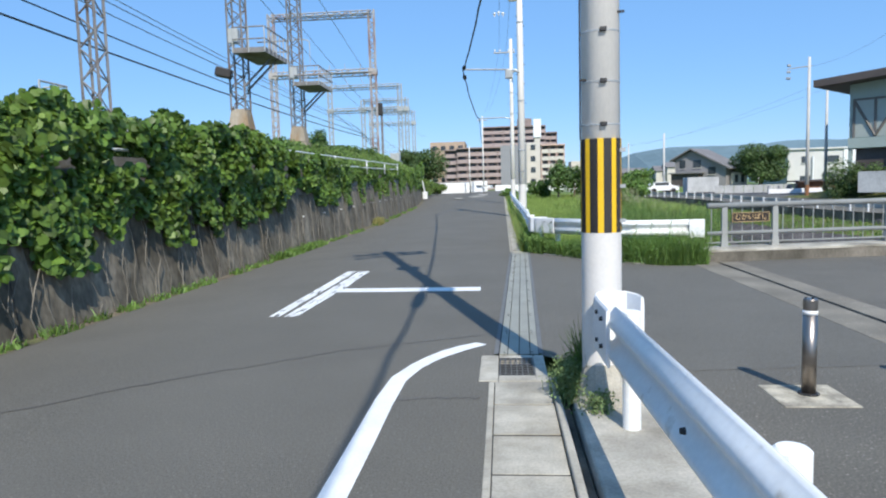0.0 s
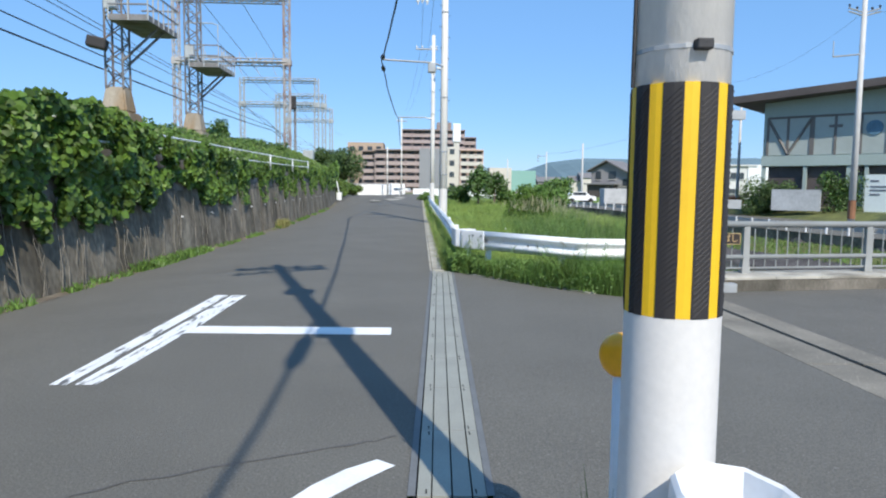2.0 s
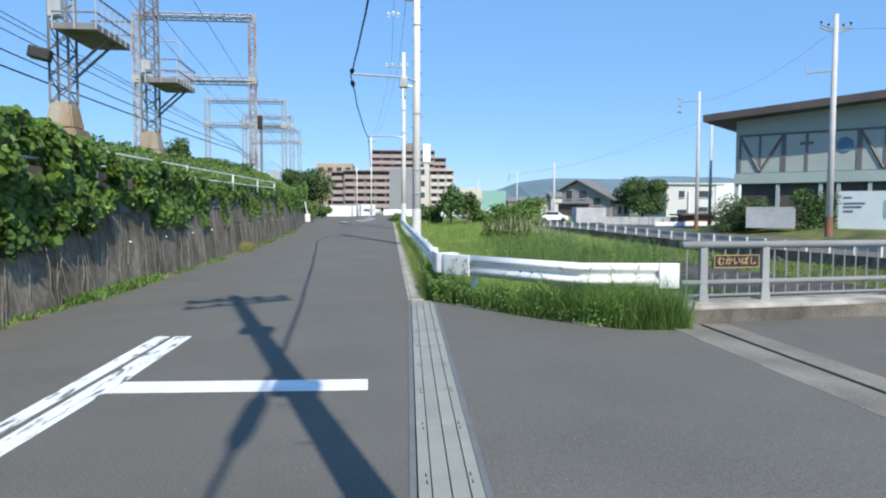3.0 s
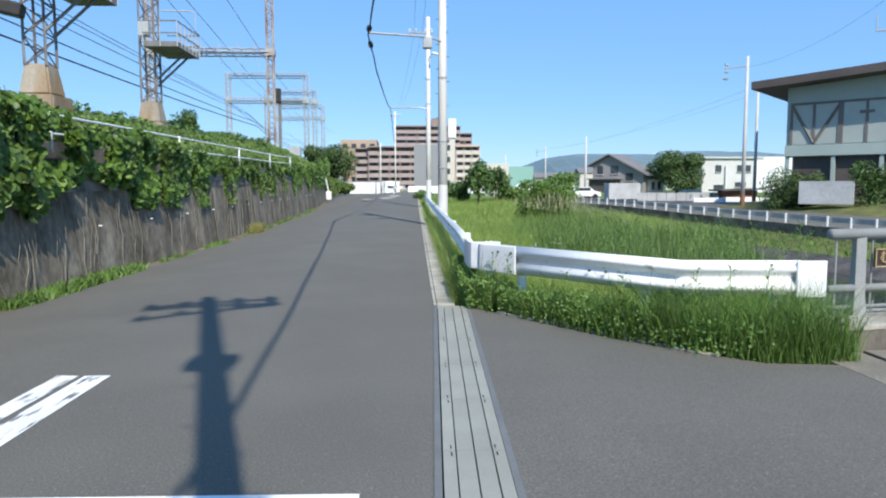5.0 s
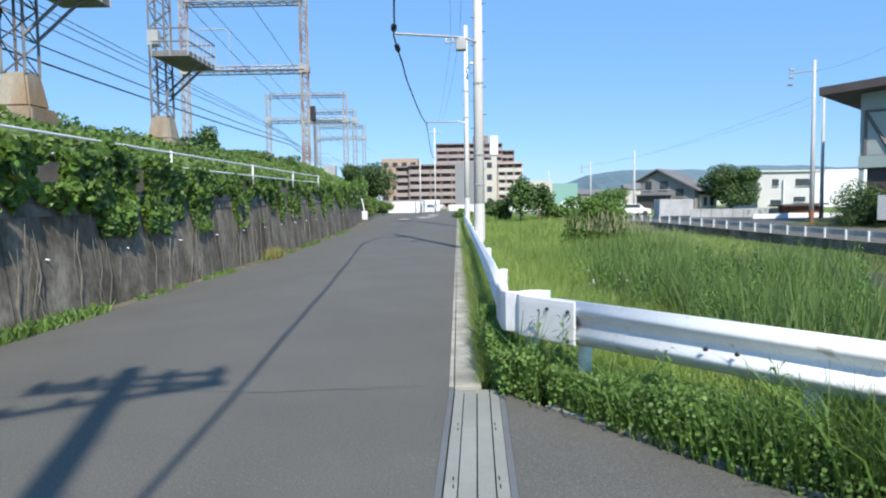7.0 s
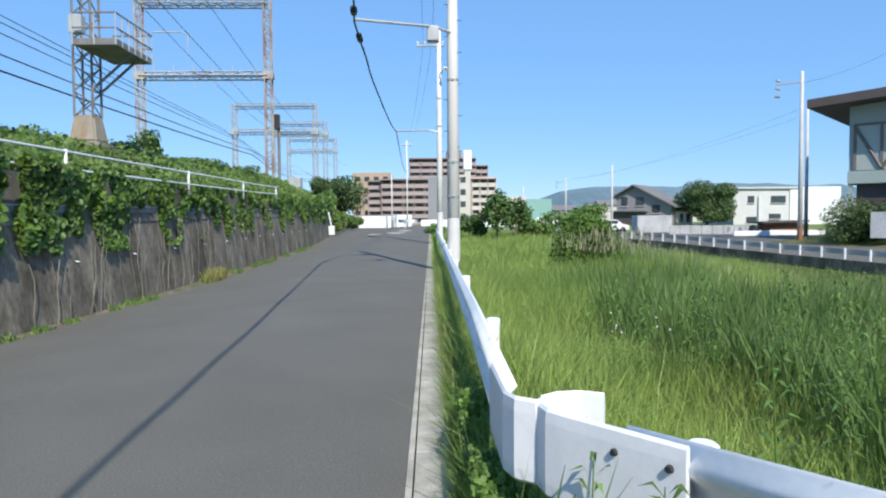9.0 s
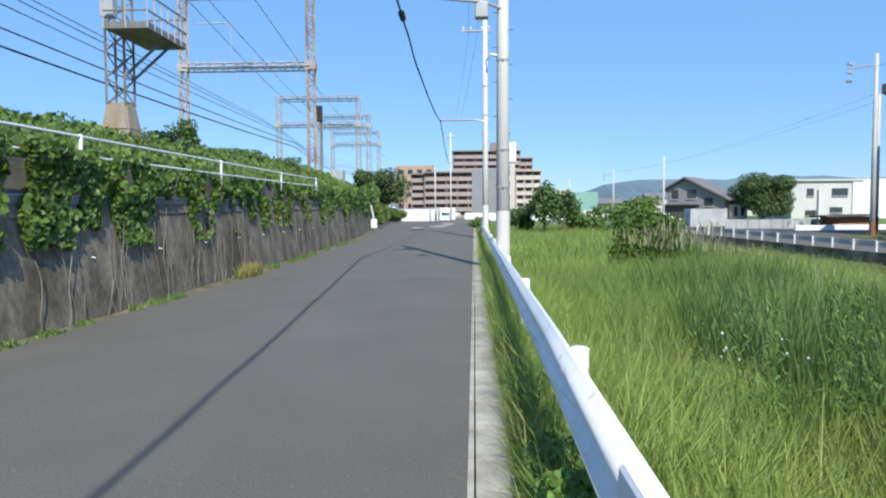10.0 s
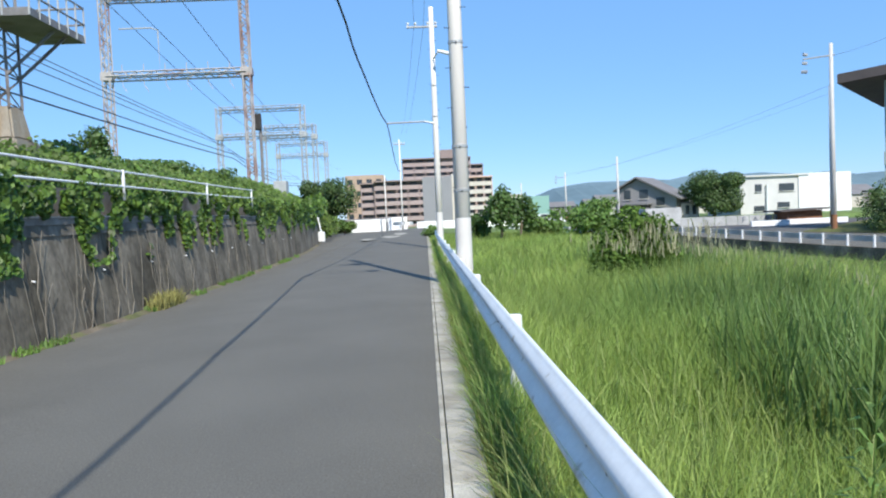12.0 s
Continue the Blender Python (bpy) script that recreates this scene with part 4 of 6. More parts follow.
# warning wrap of vertical stripes
z0, z1 = 1.25, 1.9
for i in range(18):
    yel = i % 2 == 0
    mid = radians(-98.5 + 20 * i)
    half = radians(8.4 if yel else 11.6)
    bm = bmesh.new()
    k = 0.1385 if yel else 0.1405
    inn = [(k - 0.012, mid - half), (k, mid - half), (k, mid), (k, mid + half), (k - 0.012, mid + half)]
    lo = [bm.verts.new((P1[0] + r * math.cos(a), P1[1] + r * math.sin(a), z0)) for r, a in inn]
    hi = [bm.verts.new((P1[0] + r * math.cos(a), P1[1] + r * math.sin(a), z1)) for r, a in inn]
    for j in range(4):
        bm.faces.new((lo[j], lo[j + 1], hi[j + 1], hi[j]))
    bm.faces.new(hi)
    if not yel:
        for q in range(38):
            zz = z0 + 0.005 + q * 0.016
            tube(bm, [(P1[0] + (k + 0.001) * math.cos(mid - half * 0.8), P1[1] + (k + 0.001) * math.sin(mid - half * 0.8), zz), (P1[0] + (k + 0.001) * math.cos(mid + half * 0.8), P1[1] + (k + 0.001) * math.sin(mid + half * 0.8), zz + 0.04)], 0.0022, 3, False)
    part("wrap_stripe", bm, YELLOW if yel else BLACK, pole1, "yellow stripe" if yel else "ribbed black stripe")
bm = bmesh.new()
tube(bm, [(P1[0], P1[1], -0.1), (P1[0], P1[1], 1.25)], [0.1425, 0.139], 32, False)
part("pale_base", bm, POLE_PALE, pole1, "pale lower sheath", True)
for zz in (1.33, 1.57, 1.82):
    bm = bmesh.new()
    box(bm, (P1[0] + 0.138, P1[1] - 0.06, zz), (0.04, 0.03, 0.025))
    part("wrap_clip", bm, GALV, pole1)
bm = bmesh.new()
tube(bm, [(P1[0] - 0.142, P1[1] + 0.0, 1.9), (P1[0] - 0.13, P1[1], 6), (P1[0] - 0.112, P1[1], 11)], 0.006, 6)
part("riser_cable", bm, CABLE, pole1)
# concrete haunch at the foot of the pole
bm = bmesh.new()
tube(bm, [(1.02, 3.94, -0.05), (1.02, 3.94, 0.05), (1.01, 3.97, 0.3)], [0.23, 0.215, 0.145], 18)
tagged(part("pole_footing", bm, KERB), "pale concrete cone footing at the pole", "footing")

pole2 = utility_pole(1.28, 32.3, rise(32.3), 13.5, 0.19, 0.12, "tall concrete utility pole beside the guardrail",
                     arms=((10.4, -1.0, 0, 0.2, 0),), bands=(5.55, 3.2, 2.2, 9.2), sheath=1.6)
bm = bmesh.new()
tube(bm, [(1.24, 32.2, 6.9), (0.78, 32.0, 7.02), (-1.38, 31.0, 6.94)], 0.04, 8)
part("cable_arm", bm, GALV, pole2)
bm = bmesh.new()
box(bm, (0.72, 32.05, 6.82), (0.34, 0.3, 0.42), bev=0.03)
part("junction_box", bm, GALV, pole2, "small grey junction box")
bm = bmesh.new()
tube(bm, [(0.95, 32.1, 10.2), (0.95, 32.1, 10.95)], 0.2, 14)
part("transformer", bm, LAMP_WHITE, pole2, "pale transformer can")
insulators(pole2, [(0.5, 32.5, 9.6), (0.3, 32.5, 9.65), (0.1, 32.5, 9.6)], LAMP_WHITE, "white porcelain insulator")
pole3 = utility_pole(1.16, 52.6, rise(52.6), 12.6, 0.18, 0.12, "concrete utility pole with a street lamp and insulators",
                     arms=((11.6, -1.3, 0, 0.3, 0),), bands=(6.9, 8.5), sheath=1.9)
bm = bmesh.new()
tube(bm, [(1.16, 52.5, 6.65), (0.6, 52.5, 6.78), (-1.37, 52.8, 6.8)], 0.045, 8)
part("cable_arm", bm, GALV, pole3)
bm = bmesh.new()
tube(bm, [(1.2, 52.4, 10.0), (1.4, 52.0, 10.2)], 0.04, 6)
box(bm, (1.75, 51.8, 10.15), (0.75, 0.25, 0.14), ry=0.25, bev=0.05)
part("street_lamp_head", bm, WHITE, pole3, "white street lamp head")
utility_pole(-2.4, 100, rise(100), 11.0, 0.11, 0.08, "slim distant utility pole at the end of the lane", arms=((10.4, -0.7, 0, 0.7, 0),))
utility_pole(-4.6, 104, rise(104), 7, 0.09, 0.07, "slim distant pole at the end of the lane")

# bundled cable along the lane
bm = bmesh.new()
cab = sag((1.9, -16, 7.1), (1.13, 3.98, 7.0), 0.12, 18) + sag((1.13, 3.98, 7.0), (-1.38, 31.0, 6.88), 0.35, 20)[1:] + sag((-1.38, 31.0, 6.88), (-1.37, 52.8, 6.75), 0.45)[1:] + sag((-1.37, 52.8, 6.75), (-2.4, 100, 7.9), 0.9)[1:]
cab = [Vector((p.x + random.uniform(-0.02, 0.02), p.y, p.z + random.uniform(-0.02, 0.02))) for p in cab]
tube(bm, cab, 0.027, 6)
cable = tagged(part("bundled_cable", bm, CABLE), "black bundled cable hung along the lane", "cable")
for a, b in (((-1.38, 31.9, 6.8), (-1.38, 32.6, 6.76)), ((-1.31, 30.2, 6.84), (-1.24, 29.5, 6.8)), ((1.2, 2.3, 6.95), (1.25, 0.95, 6.92))):
    bm = bmesh.new()
    tube(bm, [a, Vector(a).lerp(Vector(b), 0.2), Vector(a).lerp(Vector(b), 0.8), b], [0.035, 0.09, 0.09, 0.035], 8)
    part("splice_closure", bm, CABLE, cable)
for dx, z, r in ((-0.9, 10.5, 0.008), (-0.4, 10.5, 0.008)):
    bm = bmesh.new()
    tube(bm, sag((1.24 + dx, 32.3, z), (1.16 + dx, 52.6, z + 1.3), 0.4) + sag((1.16 + dx, 52.6, z + 1.3), (-1.2 + dx, 100, 12.3), 0.9)[1:], r, 4, False)
    tagged(part("service_wire", bm, WIRE), "thin service wire between poles", "wire")
# amber delineator behind the pole
d = thing("delineator_post", "white delineator post with a round amber reflector head", "delineator")
DX, DY = 1.01, 4.48
bm = bmesh.new()
tube(bm, [(DX, DY, 0), (DX, DY, 0.93)], 0.032, 14)
part("post", bm, WHITE, d, smooth=True)
bm = bmesh.new()
fan = [math.radians(a) for a in range(-80, 81, 16)]
tube(bm, [(DX + 0.55 * 0.05 * math.sin(a), DY + 0.83 * 0.05 * math.sin(a), 0.99) for a in fan], [0.087 * math.cos(a) ** 0.5 for a in fan], 32)
part("reflector_head", bm, AMBER, d, "round amber reflector", True)

# bollards
def bollard(x, y):
    b = thing("bollard", "brushed steel bollard with a white reflective collar in a concrete pad", "bollard", "steel bollards", pose(x, y, 0))
    for name, mat, zr, label, smooth in (
        ("tube", STEEL, ((0, 0.05), (0.6, 0.05)), "", True),
        ("collar", WHITE, ((0.6, 0.0515), (0.632, 0.0515)), "white reflective collar", True),
        ("cap", STEEL, ((0.632, 0.05), (0.706, 0.05), (0.718, 0.046), (0.72, 0.012)), "", False),
        ("base_ring", IRON, ((0, 0.075), (0.018, 0.072), (0.02, 0.05)), "dark base ring", False),
    ):
        bm = bmesh.new()
        tube(bm, [(0, 0, z) for z, r in zr], [r for z, r in zr], 24)
        part(name, bm, mat, b, label, smooth)
    for a in (0.6, 2.7, 4.8):
        bm = bmesh.new()
        tube(bm, [(0.03 * math.cos(a), 0.03 * math.sin(a), 0.716), (0.03 * math.cos(a), 0.03 * math.sin(a), 0.726)], 0.008, 8)
        part("cap_screw", bm, IRON, b)
    bm = bmesh.new()
    box(bm, (x - 0.02, y - 0.03, -0.02), (0.52, 0.53, 0.056), bev=0.01)
    tagged(part("bollard_pad", bm, PAD), "stained square concrete pad under the bollard", "concrete pad", "bollard pads")


bollard(2.52, 4.17)
bollard(3.68, 4.2)

# ---- bridge parapet ----
br = thing("bridge_parapet", "grey steel bridge railing on a stained concrete kerb", "bridge railing", kind="structure")


def bry(x):
    return 13.05 + (x - 4.7) * 0.17


bm = bmesh.new()
sweep(bm, [(4.02, bry(4.02), 0), (9, bry(9), 0), (40, bry(40), 0)], [(0.28, -1.6), (0.28, 0.2), (0.25, 0.235), (-0.38, 0.215), (-0.42, 0.19), (-0.42, -1.6)])
part("kerb_beam", bm, CONCRETE_OLD, br, "stained concrete kerb")
for k in range(18):
    a, c = 4.03 + 2.0 * k, 4.02 + 2.0 * (k + 1)
    bm = bmesh.new()
    sweep(bm, [(a, bry(a), 0), (c, bry(c), 0)], [(0.24, 0.21), (0.24, 0.25), (-0.4, 0.238), (-0.43, 0.228), (-0.43, 0.19), (-0.36, 0.19)])
    part("kerb_cap", bm, CONCRETE, br, "pale weathered kerb top")
for z, r in ((1.07, 0.055), (0.52, 0.04), (0.33, 0.02)):
    bm = bmesh.new()
    tube(bm, [(4.36, bry(4.36), z), (40, bry(40), z)], r, 12)
    part("rail_tube", bm, RAILING, br, smooth=True)
px = [4.7, 5.74] + [8.12 + 2.45 * i for i in range(10)]
for x in px:
    bm = bmesh.new()
    y = bry(x)
    q0 = [bm.verts.new((x + a, y + c, 0.2)) for a, c in ((-0.075, -0.06), (0.075, -0.06), (0.075, 0.1), (-0.075, 0.1))]
    q1 = [bm.verts.new((x + a, y + c, 0.45)) for a, c in ((-0.055, -0.045), (0.055, -0.045), (0.055, 0.05), (-0.055, 0.05))]
    q2 = [bm.verts.new((x + a, y + c, 1.06)) for a, c in ((-0.05, -0.035), (0.05, -0.035), (0.05, 0.035), (-0.05, 0.035))]
    for a, c in ((q0, q1), (q1, q2)):
        for i in range(4):
            bm.faces.new((a[i], a[(i + 1) % 4], c[(i + 1) % 4], c[i]))
    bm.faces.new(q2)
    part("post", bm, RAILING, br)
for i in range(150):
    x = 4.44 + 0.21 * i
    if any(abs(x - p) < 0.09 for p in px):
        continue
    bm = bmesh.new()
    tube(bm, [(x, bry(x) + 0.01, 0.34), (x, bry(x) + 0.01, 1.03)], 0.011, 6)
    part("baluster", bm, RAILING, br)
bm = bmesh.new()
box(bm, (5.22, bry(5.22) - 0.06, 0.83), (0.78, 0.02, 0.19), rz=0.168, bev=0.004)
plate = part("name_plate", bm, BROWN_PLATE, br, "dark brown name plate with gold characters")
for dz in (-0.088, 0.088):
    bm = bmesh.new()
    box(bm, (5.22, bry(5.22) - 0.073, 0.83 + dz), (0.76, 0.006, 0.01), rz=0.168)
    part("plate_edge", bm, GOLD, plate)
for dx in (-0.378, 0.378):
    bm = bmesh.new()
    box(bm, (5.22 + dx * 0.986, bry(5.22 + dx * 0.986) - 0.073, 0.83), (0.01, 0.006, 0.18), rz=0.168)
    part("plate_edge", bm, GOLD, plate)


def lettering(name, text, m, size, mat, parent, depth=0.003):
    cu = bpy.data.curves.new(name, "FONT")
    cu.body, cu.size, cu.extrude, cu.align_x, cu.align_y = text, size, depth, "CENTER", "CENTER"
    ob = new(name, cu)
    ob.matrix_world = m
    dg = bpy.context.evaluated_depsgraph_get()
    me = bpy.data.meshes.new_from_object(ob.evaluated_get(dg))
    bpy.data.objects.remove(ob)
    me.materials.clear()
    me.materials.append(mat)
    o = new(name, me)
    o.matrix_world = m
    if parent:
        o.parent = parent
    return o


lettering("plate_letters", "\u3080\u304b\u3044\u3070\u3057", pose(5.22, bry(5.22) - 0.074, 0.83, 90, 0, 9.65), 0.135, GOLD, plate)

# ---- meadow ----
def scatter(n, xa, xb, ya, yb, py=1.0, ok=None):
    x = RNG.uniform(xa, xb, n)
    y = ya + (yb - ya) * RNG.random(n) ** py
    k = np.ones(n, bool) if ok is None else np.array([ok(a, c) for a, c in zip(x, y)])
    x, y = x[k], y[k]
    z = np.array([land(a, c) for a, c in zip(x, y)]) - 0.02
    return np.stack([x, y, z], 1)


def in_field(x, y):
    return 1.12 < x < field_edge(y) - 0.1 and y > lerp(x, (1.0, 2.9, 4.3), (15.4, 13.2, 13.1))


p = scatter(112000, 1.1, 8.5, 13.1, 30, 1.0, in_field)
hv = np.array([0.52 + 0.3 * noise.noise((a * 0.4, c * 0.3, 0)) + 0.3 * min(1.0, max(0.0, (c - 22) / 6)) * min(1.0, max(0.0, (a - 1.6) / 1.5)) + 0.22 * max(0.0, 1.0 - (a - 1.1) / 1.2) * (1.0 if c > 17 else 0.4) for a, c, _ in p])
stuff("meadow_grass", blades("meadow_grass", p, hv * RNG.uniform(0.6, 1.25, len(p)), RNG.uniform(0.006, 0.012, len(p)), 0.6, GRASS, 0.35), "tall bright green meadow grass behind the guardrail", "grass")
p = scatter(42000, 1.1, 14, 30, 72, 1.2, in_field)
stuff("meadow_grass", blades("meadow_grass", p, RNG.uniform(0.35, 0.75, len(p)), RNG.uniform(0.02, 0.04, len(p)), 0.5, GRASS), "distant tall meadow grass", "grass")


def in_reeds(x, y):
    return in_field(x, y) and x > 3.3 + 1.2 * noise.noise((y * 0.3, 0, 0)) + (2.0 if y > 27 else 0.0) and y < 40


p = scatter(58000, 2.4, 12, 14, 40, 1.0, in_reeds)
hv = np.array([(0.92 + 0.4 * noise.noise((a * 0.5, c * 0.4, 3))) * (1.0 if c < 24 else min(1.0, max(0.35, (field_edge(c) - a) / 2.6))) for a, c, _ in p])
stuff("reeds", blades("reeds", p, hv * RNG.uniform(0.6, 1.2, len(p)), RNG.uniform(0.014, 0.028, len(p)), 0.4, REED, 0.15), "dark green reeds near the canal", "reeds")
p = p[RNG.random(len(p)) < 0.06]
p = p[p[:, 0] > 5.6]
p[:, 2] += RNG.uniform(0.75, 1.1, len(p)) * np.array([min(1.0, max(0.35, (field_edge(c) - a) / 2.6)) for a, c, _ in p])
stuff("seed_heads", blades("seed_heads", p, RNG.uniform(0.12, 0.26, len(p)), RNG.uniform(0.009, 0.018, len(p)), 0.5, SEED), "pale dry seed heads above the reeds", "reeds")
p = scatter(2600, 1.1, 8.0, 13.6, 34, 1.0, in_field)
stuff("grass_stalks", blades("grass_stalks", p, RNG.uniform(0.5, 0.95, len(p)), RNG.uniform(0.004, 0.008, len(p)), 0.7, STRAW, 0.3), "pale thin stalks in the meadow grass", "grass")
# grass in seed along the canal edge
p = scatter(9000, 3.5, 12, 17, 38, 1.0, lambda x, y: field_edge(y) - 1.3 < x < field_edge(y) - 0.15)[:1400]
h = RNG.uniform(0.6, 1.0, len(p))
stuff("canal_edge_grass", blades("canal_edge_grass", p, h, RNG.uniform(0.006, 0.012, len(p)), 0.4, STRAW, 0.3), "tall pale grass in seed along the canal edge", "grass")
# flower heads
bm = bmesh.new()
for i in range(8):
    x, y = random.uniform(2.45, 2.95), random.uniform(19.0, 20.0)
    bmesh.ops.create_icosphere(bm, subdivisions=1, radius=random.uniform(0.008, 0.014), matrix=Matrix.Translation((x, y, random.uniform(0.35, 0.6))))
stuff("meadow_flowers", finish("meadow_flowers", bm, WHITE), "tiny white flower heads in the meadow", "flowers")
# verge between kerb and rail
def in_verge(x, y):
    return 0.76 + 0.05 * noise.noise((y * 2, 0, 0)) < x < 1.1


p = scatter(26000, 0.74, 1.12, 15.3, 36, 1.3, in_verge)
p[:, 2] = [rise(y) - 0.1 for y in p[:, 1]]
hh = RNG.uniform(0.15, 0.35, len(p)) + 0.35 * np.clip((p[:, 0] - 0.82) / 0.2, 0, 1) * RNG.random(len(p))
stuff("verge_grass", blades("verge_grass", p, hh, RNG.uniform(0.004, 0.01, len(p)), 0.8, GRASS, 0.5), "trailing green grass between kerb and guardrail", "grass")
p = scatter(9000, 0.78, 1.14, 15.4, 40, 1.2, in_verge)
p[:, 2] = [rise(y) - 0.1 for y in p[:, 1]]
stuff("dry_verge_grass", blades("dry_verge_grass", p, RNG.uniform(0.15, 0.5, len(p)), RNG.uniform(0.004, 0.009, len(p)), 1.1, DRY, 0.6), "tangled dry grass round the guardrail posts", "grass")
p = scatter(9000, 0.8, 1.0, 15.4, 34, 1.3, in_verge)
p[:, 2] = [rise(y) - 0.1 for y in p[:, 1]]
stuff("verge_weeds", blades("verge_weeds", p, RNG.uniform(0.2, 0.62, len(p)) * np.array([1.0 + 0.6 * noise.noise((0, c * 1.4, 8)) for c in p[:, 1]]), RNG.uniform(0.005, 0.012, len(p)), 0.6, WEED, 0.5), "darker green weeds against the foot of the guardrail", "weeds")
p = scatter(420, 0.78, 1.0, 15.4, 30, 1.2, in_verge)
p[:, 2] = [rise(y) - 0.1 for y in p[:, 1]]
stuff("verge_stalks", blades("verge_stalks", p, RNG.uniform(0.5, 0.95, len(p)), RNG.uniform(0.003, 0.006, len(p)), 0.7, STRAW, 0.5), "pale bent grass stalks leaning on the guardrail", "grass")
p = scatter(5000, 0.74, 1.15, 34, 75, 1.3)
stuff("verge_grass", blades("verge_grass", p, RNG.uniform(0.2, 0.5, len(p)), RNG.uniform(0.02, 0.04, len(p)), 0.8, GRASS, 0.4), "distant verge grass beside the kerb", "grass")


def weeds_along(pts, n, width, h0, h1, name, label, mat, size):
    seg = [Vector((*a, 0)) for a in pts]
    L = [0.0]
    for a, c in zip(seg, seg[1:]):
        L.append(L[-1] + (c - a).length)
    t = RNG.random(n) * L[-1]
    cx = np.interp(t, L, [s.x for s in seg]) + RNG.uniform(-width, width, n) * 0.8
    cy = np.interp(t, L, [s.y for s in seg]) + RNG.uniform(-width, width, n)
    z = RNG.random(n) ** 0.8 * np.array([h0 + (h1 - h0) * (0.5 + 0.5 * noise.noise((a * 2, c * 2, 0))) for a, c in zip(cx, cy)])
    c = np.stack([cx, cy, z], 1)
    nm = np.tile(np.array([[-0.3, -0.6, 0.7]]), (n, 1))
    stuff(name, leaves(name, c, nm, RNG.uniform(size * 0.6, size * 1.3, n), mat, 0.8), label, "weeds")


weeds_along([(1.2, 15.2), (1.95, 14.15), (2.55, 13.35), (3.1, 12.7), (3.5, 12.5)], 17000, 0.36, 0.08, 0.5, "verge_weeds", "leafy green weeds under the corner guardrail", WEED, 0.026)
weeds_along([(1.02, 14.95), (0.93, 15.5), (0.92, 17.8)], 20000, 0.17, 0.12, 0.58, "verge_weeds", "feathery green weeds between kerb and guardrail", WEED, 0.028)
p = scatter(11000, 2.7, 4.15, 12.1, 13.7, 1.0, lambda x, y: corner_edge(x) + 0.06 < y < corner_edge(x) + 0.95)
p[:, 2] = -0.03
stuff("corner_grass", blades("corner_grass", p, RNG.uniform(0.2, 0.85, len(p)), RNG.uniform(0.004, 0.009, len(p)), 0.7, WEED, 0.45), "tall grass clump at the corner of the meadow", "grass")
p = scatter(11000, 1.0, 3.0, 12.4, 15.5, 1.0, lambda x, y: corner_edge(x) + 0.1 < y < corner_edge(x) + 0.75)
p[:, 2] = -0.03
stuff("corner_grass", blades("corner_grass", p, RNG.uniform(0.15, 0.5, len(p)), RNG.uniform(0.006, 0.011, len(p)), 0.7, WEED, 0.35), "grass under the corner guardrail", "grass")
p = scatter(9000, 0.97, 3.0, 12.2, 15.5, 1.0, lambda x, y: corner_edge(x) + 0.03 < y < corner_edge(x) + 0.6)
p[:, 2] = -0.03
stuff("corner_weed_blades", blades("corner_weed_blades", p, RNG.uniform(0.12, 0.62, len(p)) * np.array([0.95 + 0.9 * noise.noise((a * 1.7, c * 1.7, 2)) for a, c, _ in p]), RNG.uniform(0.008, 0.02, len(p)), 0.8, WEED, 0.4), "tangled green weeds under the guardrail", "weeds")


def tall_weed(x, y, h):
    t = thing("tall_weed", "tall green weed with narrow leaves before the guardrail", "weed", "tall weeds", pose(x, y, 0, random.uniform(-5, 5), random.uniform(-5, 5), random.uniform(0, 360)))
    bm = bmesh.new()
    tube(bm, [(0, 0, -0.05), (0.01, 0, h * 0.5), (0, 0.01, h)], [0.006, 0.005, 0.002], 5)
    part("stalk", bm, WEED, t)
    bm = bmesh.new()
    for i in range(26):
        z = h * (0.2 + 0.8 * i / 26)
        a = i * 2.4
        L = 0.16 * (1.15 - 0.6 * i / 26)
        d = Vector((math.cos(a), math.sin(a), 0))
        s = Vector((-d.y, d.x, 0)) * 0.012
        q = [Vector((0, 0, z)) + d * 0.004, Vector((0, 0, z + 0.05)) + d * L * 0.5 + s, Vector((0, 0, z + 0.03)) + d * L, Vector((0, 0, z + 0.05)) + d * L * 0.5 - s]
        bm.faces.new([bm.verts.new(c) for c in q])
    part("foliage", bm, WEED, t)


for x, y, h in ((1.16, 14.93, 0.7), (1.36, 14.66, 0.72), (1.9, 13.9, 0.6), (2.4, 13.25, 0.66), (2.9, 12.75, 0.75), (3.2, 12.6, 0.8), (3.5, 12.6, 0.85), (1.0, 15.6, 0.5), (0.95, 17.2, 0.45), (2.7, 15.2, 0.95), (3.6, 16.5, 1.0), (4.2, 15.6, 1.0)):
    tall_weed(x, y, h)
for i in range(46):
    tall_weed(random.uniform(2.2, 5.6), random.uniform(14.9, 19.5), random.uniform(0.75, 1.12))
# kerb stones at the corner
cs = thing("corner_kerb", "low concrete kerb along the meadow corner, mostly overgrown", "kerb", kind="structure")
for t in range(6):
    a, c = Vector((1.2, 14.6, 0)), Vector((2.95, 12.35, 0))
    q = a.lerp(c, (t + 0.5) / 6)
    bm = bmesh.new()
    box(bm, (q.x + 0.05, q.y + 0.05, -0.032), (0.47, 0.1, 0.1), rz=math.atan2(c.y - a.y, c.x - a.x), bev=0.01)
    part("kerb_stone", bm, KERB, cs)
